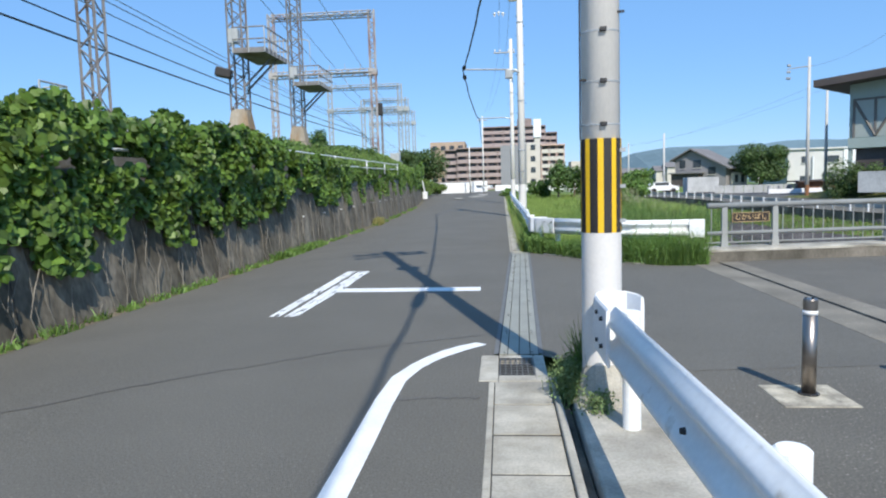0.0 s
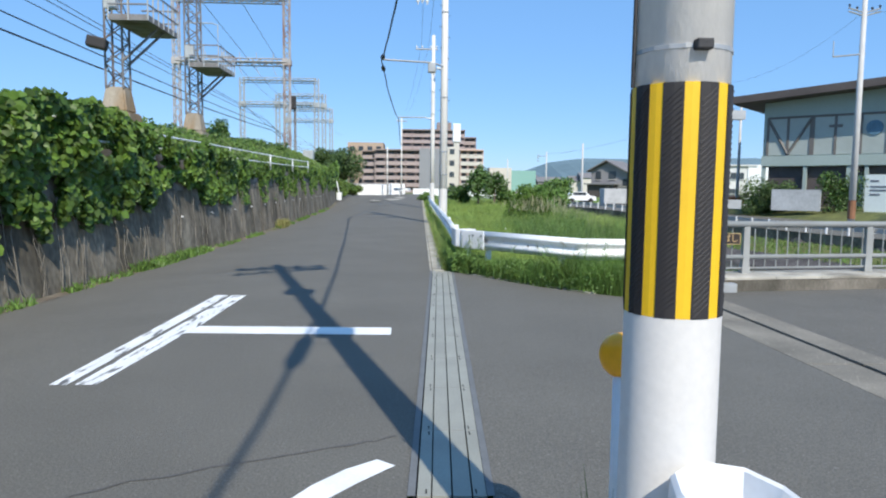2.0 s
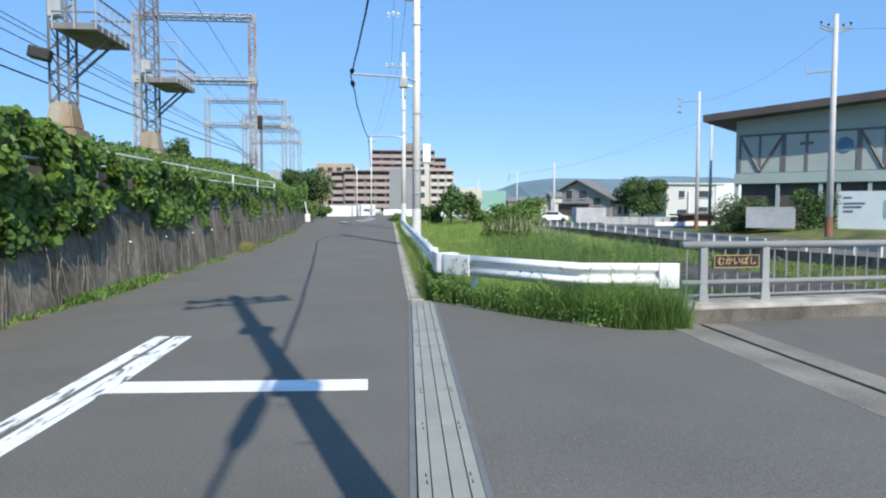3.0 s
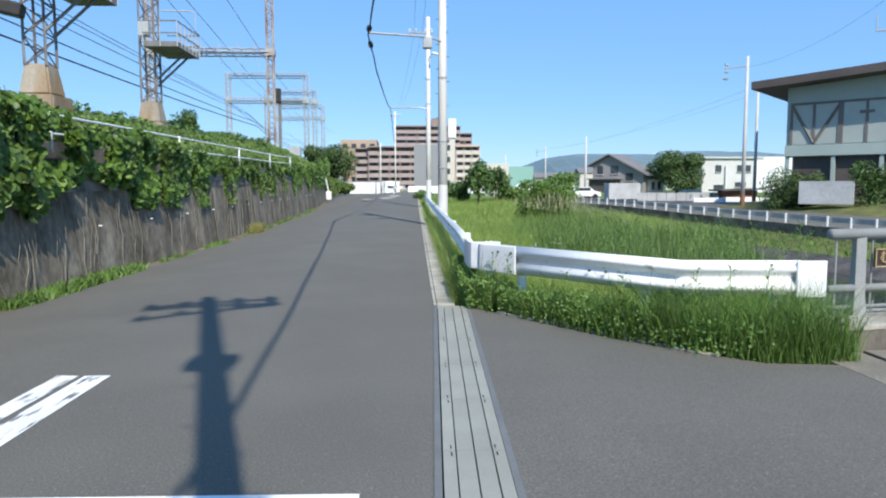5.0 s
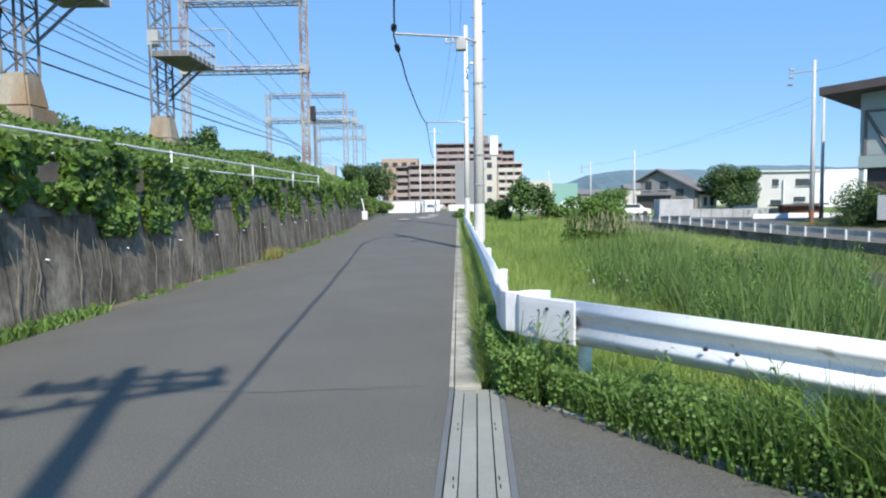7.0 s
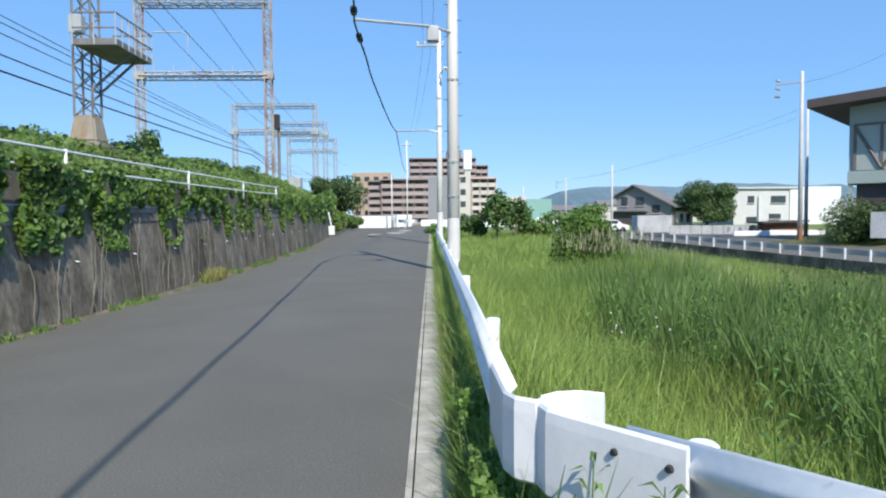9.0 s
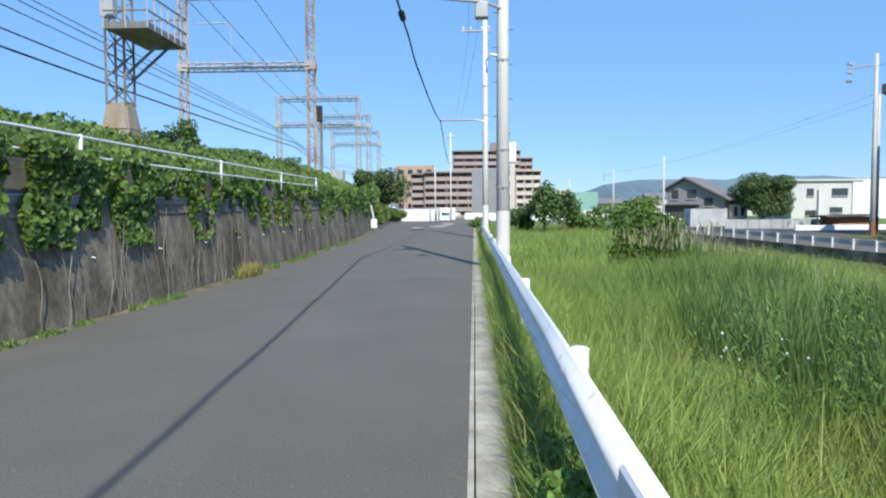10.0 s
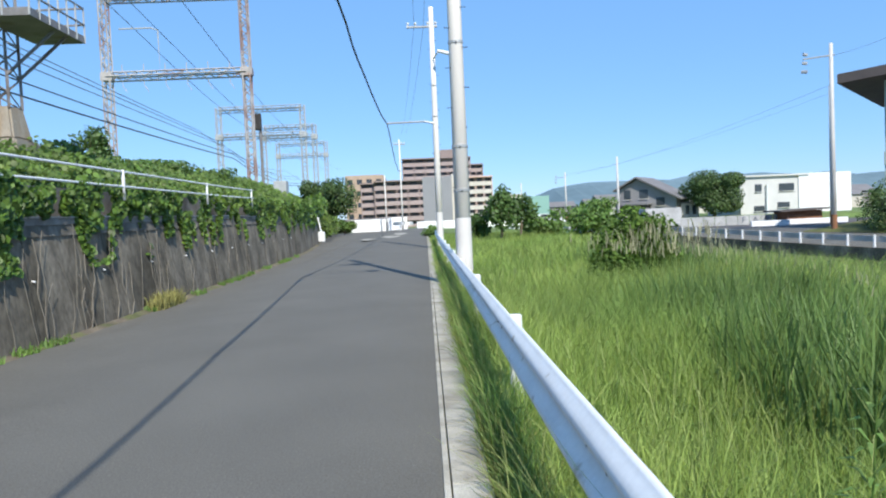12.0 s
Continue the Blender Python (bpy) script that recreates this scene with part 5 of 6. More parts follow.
# weeds at the pole foot
p = np.stack([RNG.normal(0.8, 0.07, 2600), RNG.normal(4.12, 0.14, 2600), RNG.random(2600) * 0.3], 1)
p[:, 2] *= np.clip(1.25 - 2.2 * np.hypot(p[:, 0] - 0.8, (p[:, 1] - 4.12) * 0.6), 0.2, 1)
stuff("pole_weeds", leaves("pole_weeds", p, np.tile(np.array([[-0.3, -0.6, 0.7]]), (len(p), 1)), RNG.uniform(0.008, 0.022, len(p)), MUGWORT, 0.9), "bushy grey-green weed at the foot of the pole", "weeds")
p = np.stack([RNG.normal(0.8, 0.06, 500), RNG.normal(4.12, 0.12, 500), np.zeros(500)], 1)
stuff("pole_weeds", blades("pole_weeds", p, RNG.uniform(0.1, 0.34, 500), np.full(500, 0.006), 0.6, MUGWORT), "thin grey-green weed stems at the foot of the pole", "weeds")
p = np.stack([RNG.normal(0.9, 0.035, 420), RNG.normal(4.17, 0.08, 420), np.zeros(420)], 1)
stuff("pole_weeds", blades("pole_weeds", p, RNG.uniform(0.25, 0.6, 420), np.full(420, 0.01), 0.3, LEAF_DARK), "tall dark weed stalks against the pole", "weeds")
p = np.stack([RNG.normal(0.93, 0.05, 900), RNG.normal(3.66, 0.07, 900), RNG.random(900) * 0.17], 1)
stuff("pole_weeds", leaves("pole_weeds", p, np.tile(np.array([[-0.3, -0.6, 0.7]]), (len(p), 1)), RNG.uniform(0.008, 0.022, len(p)), MUGWORT, 0.9), "pale little weed by the footing", "weeds")

# ---- trees and bushes ----
def crown(n, centre, radii, size, lumps=14):
    c = np.array(centre)
    cs = np.clip(RNG.normal(0, 0.4, (lumps, 3)), -0.62, 0.62) * np.array(radii)
    rs = RNG.uniform(0.4, 0.62, lumps)
    k = RNG.integers(0, lumps, n)
    d = RNG.normal(0, 1, (n, 3))
    d /= np.linalg.norm(d, axis=1)[:, None]
    r = RNG.random(n) ** 0.3
    p = c + cs[k] + d * (rs[k] * r)[:, None] * np.array(radii)
    return p, d + np.array([0, 0, 0.4]), RNG.uniform(size * 0.6, size * 1.3, n)


def tree(x, y, z, h, r, label, mat=None, n=2500, size=0.35, trunk=0.3, name="tree"):
    t = thing(name, label, name.replace("_", " "))
    bm = bmesh.new()
    tube(bm, [(x, y, z - 0.2), (x + 0.1, y, z + h * 0.3), (x, y + 0.1, z + h * 0.6)], [trunk, trunk * 0.7, trunk * 0.35], 8)
    for i in range(5):
        a = i * 1.3
        tube(bm, [(x, y, z + h * (0.28 + 0.05 * i)), (x + math.cos(a) * r * 0.35, y + math.sin(a) * r * 0.35, z + h * (0.45 + 0.05 * i)), (x + math.cos(a) * r * 0.6, y + math.sin(a) * r * 0.6, z + h * (0.6 + 0.05 * i))], [trunk * 0.4, trunk * 0.25, trunk * 0.1], 5)
    part("trunk", bm, BARK, t)
    p, nv, s = crown(n * 2, (x, y, z + h * 0.6), (r, r, h * 0.42), size * 0.6)
    p[:, 2] = np.maximum(p[:, 2], z + 0.1)
    stuff("crown", leaves("crown", p, nv, s, mat or LEAF_TREE, 0.6), "", "", t)
    return t


def bush(x, y, z, h, r, label, mat=None, n=1500, size=0.2):
    t = thing("bush", label, "bush")
    bm = bmesh.new()
    for i in range(5):
        a = i * 1.26
        tube(bm, [(x, y, z - 0.1), (x + math.cos(a) * r * 0.5, y + math.sin(a) * r * 0.5, z + h * 0.7)], [0.04, 0.015], 5)
    part("stems", bm, BARK, t)
    p, nv, s = crown(n * 2, (x, y, z + h * 0.5), (r, r, h * 0.5), size * 0.6)
    p[:, 2] = np.maximum(p[:, 2], z + 0.02)
    stuff("crown", leaves("crown", p, nv, s, mat or LEAF_DARK, 0.7), "", "", t)
    return t


# tall bush in the meadow
bush(4.95, 31.3, -0.15, 1.9, 1.05, "tall dense olive green bush in the meadow", CANE, 6000, 0.12)
p = np.stack([RNG.normal(4.95, 0.45, 3500), RNG.normal(31.1, 0.42, 3500), np.full(3500, -0.2)], 1)
stuff("bush_blades", blades("bush_blades", p, RNG.uniform(0.5, 1.45, 3500) * np.clip(1.12 - 0.55 * np.abs(p[:, 0] - 4.95), 0.3, 1.2), np.full(3500, 0.016), 0.5, CANE, 0.4), "tall cane grass round the bush", "grass")
p = np.stack([RNG.normal(5.2, 0.7, 260), RNG.normal(30.3, 0.3, 260), RNG.uniform(0.6, 1.15, 260)], 1)
stuff("seed_heads", blades("seed_heads", p, RNG.uniform(0.2, 0.35, 260), np.full(260, 0.02), 0.4, SEED), "pale seed heads before the bush", "reeds")
bush(6.4, 37, -0.2, 1.3, 1.1, "green bush in the meadow", WEED, 1600, 0.16)
bush(11.2, 60, 0.1, 2.2, 1.8, "bright green bush beyond the meadow", WEED, 1500, 0.3)
bush(14.2, 72, 0.5, 2.4, 1.8, "green bush by the far road", WEED, 1300, 0.3)
tree(5.2, 60, 0.2, 3.4, 1.2, "slim young tree with open foliage beyond the meadow", LEAF_DARK, 900, 0.3, 0.1)
tree(7.0, 64, 0.2, 3.0, 1.3, "slim young tree with open foliage beyond the meadow", LEAF_DARK, 800, 0.3, 0.1)
bush(3.6, 62, 0.2, 1.9, 1.2, "green shrub beyond the meadow", LEAF_DARK, 800, 0.28)
bush(9.0, 66, 0.2, 1.9, 1.6, "green shrub beyond the meadow", WEED, 900, 0.3)
bush(1.1, 66, rise(66), 0.8, 0.6, "low green shrub at the kerb", WEED, 600, 0.18)
bush(0.9, 73, rise(72), 0.9, 0.9, "low green shrub at the kerb", WEED, 600, 0.2)
tree(-10.4, 98, 1.2, 5.6, 2.9, "dark green tree at the end of the embankment", LEAF_TREE, 2600, 0.4)
tree(-13.0, 104, 2.5, 5.0, 2.3, "dark green tree behind the embankment", LEAF_TREE, 2000, 0.4)
tree(-11.0, 40.5, 3.6, 1.7, 0.6, "small dark shrub tree on the embankment", LEAF_DARK, 900, 0.16, 0.06)
bush(-11.4, 38, 3.6, 0.9, 1.2, "dark green shrub on the embankment", LEAF_DARK, 700, 0.2)
bush(-11.5, 29.0, 3.3, 0.9, 1.2, "dark green shrub on the embankment", LEAF_DARK, 700, 0.2)
bush(-11.0, 46, 3.8, 0.9, 1.6, "dark green shrub on the embankment", LEAF_DARK, 700, 0.2)
bush(-11.5, 54, 4.0, 0.9, 1.8, "green shrub on the embankment", LEAF_DARK, 700, 0.25)
for x, y, hh, r in ((-8.9, 76, 1.7, 1.0), (-9.3, 81, 2.0, 1.3), (-9.6, 87, 2.4, 1.6), (-8.6, 92, 1.5, 1.2)):
    bush(x, y, rise(y) - 0.1, hh, r, "leafy green bush at the end of the retaining wall", LEAF_BANK, 1500, 0.24)
# marker at the wall
mk = thing("roadside_marker", "leaning white marker post with a white box at the wall foot", "marker post")
bm = bmesh.new()
box(bm, (-7.72, 69.8, rise(69) + 0.42), (0.5, 0.3, 0.75), rx=0.1, bev=0.04)
part("box", bm, WHITE_OLD, mk)
bm = bmesh.new()
tube(bm, [(-7.6, 69.9, rise(69)), (-7.98, 69.9, rise(69) + 1.95)], 0.06, 8)
part("post", bm, WHITE, mk)

# ---- beyond the canal ----
fy = [20 + 4 * i for i in range(23)]
bm = bmesh.new()
strip(bm, [(far_x(y), y, far_z(y)) for y in fy], [(far_x(y) + 9, y, far_z(y) + 0.1) for y in fy])
setting("far_road", bm, ASPHALT, "grey asphalt road beyond the canal", "road")
for name, mat, label, o0, z0, o1, z1 in (("canal_bench", BANK, "olive grass bench above the canal", 0.2, -0.5, 3.0, -1.0), ("canal_slope", RUBBLE, "dark rubble slope of the canal", 3.0, -1.0, 6.5, -2.6)):
    bm = bmesh.new()
    cuts = [20 + 1.0 * i for i in range(64)]
    for k in range(4):
        def q(y, t):
            o = o0 + (o1 - o0) * t
            return (far_x(y) - o, y, far_z(y) + z0 + (z1 - z0) * t + (0.12 * noise.noise((y * 0.7, o, 0)) if 0 < t < 1 else 0))
        strip(bm, [q(y, (k + 1) / 4) for y in cuts], [q(y, k / 4) for y in cuts])
    setting(name, bm, mat, label, "canal bank")
p = np.array([(far_x(y) - o, y, far_z(y) - 0.5 - 0.18 * o) for y, o in zip(RNG.uniform(22, 80, 9000), RNG.uniform(0.4, 3.2, 9000))])
stuff("bench_grass", blades("bench_grass", p, RNG.uniform(0.1, 0.35, len(p)), RNG.uniform(0.02, 0.05, len(p)), 0.6, WEED), "rough olive grass above the canal", "grass")
bm = bmesh.new()
sweep(bm, [(far_x(y), y, far_z(y)) for y in fy], [(0.0, 0.05), (0.25, 0.05), (0.3, -1.2), (0.0, -1.2)])
setting("wall_canal", bm, WALL, "dark concrete canal wall under the far road", "retaining wall")
fr = thing("far_guardrail", "long white-posted guardrail along the far road", "guardrail", "white guardrails")
bm = bmesh.new()
sweep(bm, [(far_x(y) + 0.2, y, far_z(y) + 0.4) for y in fy], [(0.02, -0.13), (0.02, 0.13), (-0.02, 0.13), (-0.02, -0.13)])
part("beam", bm, GALV, fr, "grey steel beam")
post = bmesh.new()
tube(post, [(0, 0, -0.1), (0, 0, 0.58)], 0.055, 8)
pm = finish("post", post, WHITE)
for i in range(60):
    y = 22 + 1.42 * i
    ob = new("post", pm)
    ob.parent = fr
    ob.location = (far_x(y) + 0.1, y, far_z(y))
bm = bmesh.new()
strip(bm, [(12.5, 84, 0.6), (13, 60, -1.9), (14, 40, -2.2), (9, 15, -2.2)], [(14, 84, 0.55), (19, 60, -1.95), (21, 40, -2.2), (25, 15, -2.2)])
setting("water", bm, WATER, "dark shallow canal water", "canal")


def plain_pole(x, y, z, h, label, arms=True, r=0.16):
    u = thing("utility_pole", label, "utility pole", "utility poles")
    bm = bmesh.new()
    tube(bm, [(x, y, z - 0.3), (x, y, z + h)], [r, r * 0.65], 10)
    part("shaft", bm, GREY_POLE, u, smooth=True)
    bm = bmesh.new()
    tube(bm, [(x, y, z - 0.2), (x, y, z + 0.9)], r + 0.012, 10, False)
    part("warning_wrap", bm, TIMBER, u, "faded orange base wrap")
    if arms:
        bm = bmesh.new()
        drop = 3.4 if r > 0.18 else 0.9
        tube(bm, [(x - 1.7, y, z + h - drop), (x + 0.2, y, z + h - drop + 0.2)], 0.05, 5)
        if r > 0.18:
            tube(bm, [(x - 1.7, y, z + h - drop), (x - 1.7, y, z + h - drop + 0.9)], 0.03, 5)
        for i in range(0 if r > 0.18 else 3):
            tube(bm, [(x - 1.7, y + 0.1 * i, z + h - 0.6 - 0.5 * i), (x - 1.45, y, z + h - 0.65 - 0.5 * i)], 0.1, 6)
        part("crossarm", bm, GALV, u)
        if r > 0.18:
            bm = bmesh.new()
            for dz in (0.62, 0.8):
                tube(bm, [(x - 0.95, y, z + h - dz), (x, y, z + h - dz - 0.25), (x + 0.95, y, z + h - dz)], 0.05, 5)
            part("crossarm", bm, GALV, u)
            insulators(u, [(x + q, y, z + h - 0.6 - (0.13 if abs(q) < 0.6 else 0.0)) for q in (-0.9, -0.45, 0.45, 0.9)], IRON, "dark insulator")
    return u


plain_pole(25.1, 57.2, 0.0, 11.15, "tall concrete utility pole by the far road")
plain_pole(30.95, 67, 0.2, 10.1, "concrete utility pole behind the far road", arms=False)
plain_pole(25.85, 41.5, 0.3, 12.6, "tall concrete utility pole before the pale blue building", r=0.2)
plain_pole(20.8, 88, 0.0, 7.5, "slim wooden pole by the house", arms=False)
plain_pole(24, 130, 0.4, 8.3, "distant slim utility pole")
plain_pole(18, 140, 0.4, 7.3, "distant slim utility pole", arms=False)
for a, b in (((25.85, 41.5, 12.1), (50, 40, 15)), ((25.1, 57.2, 10.4), (25.85, 41.5, 12.1)), ((25.1, 57.2, 8.7), (24, 130, 8.2)), ((30.95, 67, 9.8), (24, 130, 8.4))):
    bm = bmesh.new()
    tube(bm, sag(a, b, 0.8), 0.008, 4, False)
    tagged(part("service_wire", bm, WIRE), "thin service wire between poles", "wire")

# pale blue building
A, B = Vector((28.15, 57.0, 0)), Vector((37.2, 48.5, 0))
D = (B - A).normalized()
NRM = Vector((-D.y, D.x, 0))
LEN = (B - A).length
ANG = math.atan2(D.y, D.x)
hall = thing("office_building", "two-storey pale blue building with braced windows and a dark sloping roof", "building")


def fp(s, o, z):
    q = A + D * s + NRM * o
    return (q.x, q.y, z)


def slab(s0, s1, o0, o1, za, zb, zc=None, zd=None):
    bm = bmesh.new()
    zc = zb if zc is None else zc
    lo = [bm.verts.new(fp(s, o, za if s == s0 or zd is None else zd)) for s, o in ((s0, o0), (s1, o0), (s1, o1), (s0, o1))]
    hi = [bm.verts.new(fp(s, o, zb if s == s0 else zc)) for s, o in ((s0, o0), (s1, o0), (s1, o1), (s0, o1))]
    bm.faces.new(lo[::-1])
    bm.faces.new(hi)
    for i in range(4):
        bm.faces.new((lo[i], lo[(i + 1) % 4], hi[(i + 1) % 4], hi[i]))
    bmesh.ops.recalc_face_normals(bm, faces=bm.faces)
    return bm


part("upper_wall", slab(0, LEN, 0.12, 12, 3.7, 8.8, 9.6), TEAL, hall)
part("window_band", slab(0.35, LEN - 0.3, 0.06, 0.2, 4.6, 7.5), SASH, hall, "pale glazed window band")
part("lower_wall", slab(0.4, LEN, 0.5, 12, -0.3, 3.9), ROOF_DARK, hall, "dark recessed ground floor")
part("floor_band", slab(-0.05, LEN + 0.1, 0.0, 0.6, 3.75, 4.55), TEAL, hall)
part("roof", slab(-2.1, LEN + 1.2, -1.75, 13, 8.72, 9.28, 10.2, 9.64), ROOF_DARK, hall, "dark overhanging roof")
for s in (0.35, 1.85, 3.5, 3.66, 5.2, 6.9, 8.6, 8.76, 10.3, 11.2, LEN - 0.3):
    part("mullion", slab(s - 0.09, s + 0.09, 0.0, 0.12, 4.55, 7.55), BRACE, hall)
part("window_head", slab(0.3, LEN - 0.2, 0.0, 0.12, 7.48, 7.65), BRACE, hall)
for s0, s1 in ((0.4, 1.85), (3.5, 1.9), (8.8, 10.2), (12.0, 10.4)):
    bm = bmesh.new()
    tube(bm, [fp(s0, 0.02, 7.4), fp(s1, 0.02, 4.7)], 0.11, 4)
    part("brace", bm, BRACE, hall)
for s in (0.1, 3.2, 6.2, 7.4, 9.4, LEN - 0.1):
    part("column", slab(s - 0.13, s + 0.13, 0.1, 0.35, -0.3, 3.8), TEAL, hall)
part("crosspiece", slab(4.75, 5.65, -0.04, 0.1, 6.65, 6.85), BRACE, hall, "dark crosspiece on the window post")
bm = bmesh.new()
tube(bm, [fp(7.75, 0.05, 6.5), fp(7.75, -0.02, 6.5)], 0.55, 20)
part("round_emblem", bm, material("emblem_blue", (0.1, 0.19, 0.27), 0.5, 0.15, 2, 8, 0), hall, "round dark blue emblem behind the glass")
part("entrance_door", slab(6.6, 7.2, 0.4, 0.52, -0.2, 3.0), TEAL, hall)
part("side_wall", slab(LEN, LEN + 4, 1.0, 12, -0.3, 8.6), CREAM, hall)
lw = thing("low_wall", "low pale grey garden wall on the bank", "wall", kind="structure")
part("panel", slab(2.1, 5.4, -4.4, -4.2, 0.3, 1.85), FENCE, lw)
sg = thing("sign_board", "large pale board with unreadable lines on three posts", "sign board")
part("board", slab(8.0, 11.6, -3.6, -3.5, 0.3, 2.95), BOARD, sg)
for k, (z, w) in enumerate(((2.45, 0.5), (2.05, 1.3), (1.8, 1.1), (1.5, 0.6))):
    part("text_bar", slab(8.3, 8.3 + w, -3.63, -3.6, z, z + 0.11), INK, sg, "unreadable dark text line")
part("blue_patch", slab(10.7, 11.5, -3.63, -3.6, 1.1, 2.3), material("sign_blue", (0.25, 0.42, 0.5), 0.5, 0.1, 1, 6, 0), sg, "blue picture patch")
for s in (8.5, 9.8, 11.1):
    part("post", slab(s - 0.06, s + 0.06, -3.5, -3.38, -0.5, 2.5), GALV, sg)
bm = bmesh.new()
rows = [[bm.verts.new((x, y, z)) for x, z in ((far_x(y) + 8.8 - max(0, (y - 50)) * 0.35, far_z(y) + 0.1), (far_x(y) + 11.0, far_z(y) + 0.75), (far_x(y) + 30, far_z(y) + 0.95))] for y in (30, 40, 46, 52, 58)]
for a, b in zip(rows, rows[1:]):
    for i in range(2):
        bm.faces.new((a[i], a[i + 1], b[i + 1], b[i]))
setting("lawn_bank", bm, BANK, "sloping lawn before the building", "lawn")
bush(27.2, 54.6, -0.3, 3.2, 1.9, "dark green rounded shrub before the building", LEAF_TREE, 3600, 0.18)
bush(28.0, 53.6, 0.0, 2.6, 1.4, "dark green rounded shrub before the building", LEAF_TREE, 1300, 0.22)
bush(30.7, 50.3, 0.0, 3.2, 1.5, "greyish green shrub before the building", LEAF_DARK, 1800, 0.22)


h = thing("house", "grey two-storey house with a tiled gable roof", "house")
HOUSE = pose(32.2, 117.6, 0.3, 0, 0, -38)


def house_part(name, pts, depth, mat, parent=None, label=""):
    """An outline of (across, up) at the front, carried back; depth is (from, to)."""
    bm = bmesh.new()
    front = [bm.verts.new(HOUSE @ Vector((u, depth[0], z))) for u, z in pts]
    back = [bm.verts.new(HOUSE @ Vector((u, depth[1], z))) for u, z in pts]
    bm.faces.new(front)
    bm.faces.new(back[::-1])
    for a in range(len(pts)):
        bm.faces.new((front[a], back[a], back[(a + 1) % len(pts)], front[(a + 1) % len(pts)]))
    bmesh.ops.recalc_face_normals(bm, faces=bm.faces)
    return part(name, bm, mat, parent or h, label)


house_part("wall", ((-2.9, -0.2), (5.7, -0.2), (5.7, 3.2), (0, 6.1), (-2.9, 4.7)), (0, 6.2), GREY_WALL)
for u0, z0, u1, z1 in ((-3.6, 4.45, 0.0, 6.3), (0.0, 6.3, 6.6, 2.85)):
    house_part("roof", ((u0, z0), (u1, z1), (u1, z1 + 0.22), (u0, z0 + 0.22)), (-0.8, 7.0), TILE_ROOF)
for u, z, w, hh in ((0.9, 3.9, 1.3, 1.3), (-1.6, 3.9, 1.0, 1.4), (3.4, 2.7, 1.2, 1.2), (1.2, 1.2, 1.6, 1.3)):
    win = house_part("window", ((u - w / 2, z - hh / 2), (u + w / 2, z - hh / 2), (u + w / 2, z + hh / 2), (u - w / 2, z + hh / 2)), (-0.06, 0.05), GLASS)
    house_part("sill", ((u - w / 2 - 0.1, z - hh / 2 - 0.12), (u + w / 2 + 0.1, z - hh / 2 - 0.12), (u + w / 2 + 0.1, z - hh / 2 - 0.02), (u - w / 2 - 0.1, z - hh / 2 - 0.02)), (-0.16, 0.05), CREAM, win)
house_part("porch_roof", ((-3.2, 2.3), (2.2, 2.3), (2.2, 2.5), (-3.2, 2.5)), (-2.2, 0.0), TILE_ROOF)
house_part("garage", ((-2.9, -0.2), (1.8, -0.2), (1.8, 2.3), (-2.9, 2.3)), (-1.6, 0.0), ROOF_DARK)
bm = bmesh.new()
box(bm, (39.2, 116.6, 1.4), (2.6, 2.2, 2.3))
part("annex", bm, CREAM, h)
bm = bmesh.new()
box(bm, (39.2, 116.6, 2.64), (3.1, 2.8, 0.16))
part("annex_roof", bm, TILE_ROOF, h)
for x in (38.8, 39.8):
    bm = bmesh.new()
    box(bm, (x, 115.48, 1.6), (0.5, 0.06, 1.3))
    part("window", bm, GLASS, h)
bm = bmesh.new()
box(bm, (25.9, 90, 0.9), (3.9, 2.2, 1.95), bev=0.05)
tagged(part("storage_shed", bm, FENCE), "plain grey storage shed by the house", "shed")
tree(42.1, 114, -0.4, 7.0, 4.3, "large round dark green tree", LEAF_TREE, 8000, 0.4, 0.35)
wb = thing("white_building", "white two-storey building with a flat roof and dark windows", "building")
# this part's shade is in its greyer colour; the wing stays white
bm = bmesh.new()
box(bm, (53.0, 124.0, 3.1), (10.2, 12, 6.0))
part("wall", bm, PALE_WALL, wb)
bm = bmesh.new()
box(bm, (60.7, 121.8, 3.2), (8.0, 8, 6.3))
part("wing", bm, WHITE, wb)
bm = bmesh.new()
box(bm, (52.8, 124.0, 6.2), (10.8, 12.8, 0.25))
part("roof", bm, PALE_WALL, wb)
for x, z, w, hh in ((50.6, 4.4, 1.0, 1.1), (54.9, 4.4, 2.3, 1.1), (54.4, 1.75, 1.8, 0.8), (50.7, 1.3, 1.6, 0.8)):
    bm = bmesh.new()
    box(bm, (x, 117.95, z), (w, 0.1, hh))
    win = part("window", bm, GLASS, wb)
    bm = bmesh.new()
    box(bm, (x, 117.85, z - hh / 2 - 0.05), (w + 0.1, 0.15, 0.08))
    part("sill", bm, PALE_WALL, win)
bm = bmesh.new()
tube(bm, [(51.8, 117.7, 0.4), (51.8, 117.7, 4.9)], 0.14, 6)
part("down_pipe", bm, WHITE, wb)
sh = thing("timber_shed", "small reddish timber shed with a flat dark roof", "shed")
bm = bmesh.new()
box(bm, (36.6, 82, 0.45), (3.4, 2.5, 1.2))
part("wall", bm, TIMBER, sh)
bm = bmesh.new()
box(bm, (36.3, 81.8, 1.12), (4.7, 3.4, 0.16), ry=-0.03)
part("roof", bm, ROOF_DARK, sh)
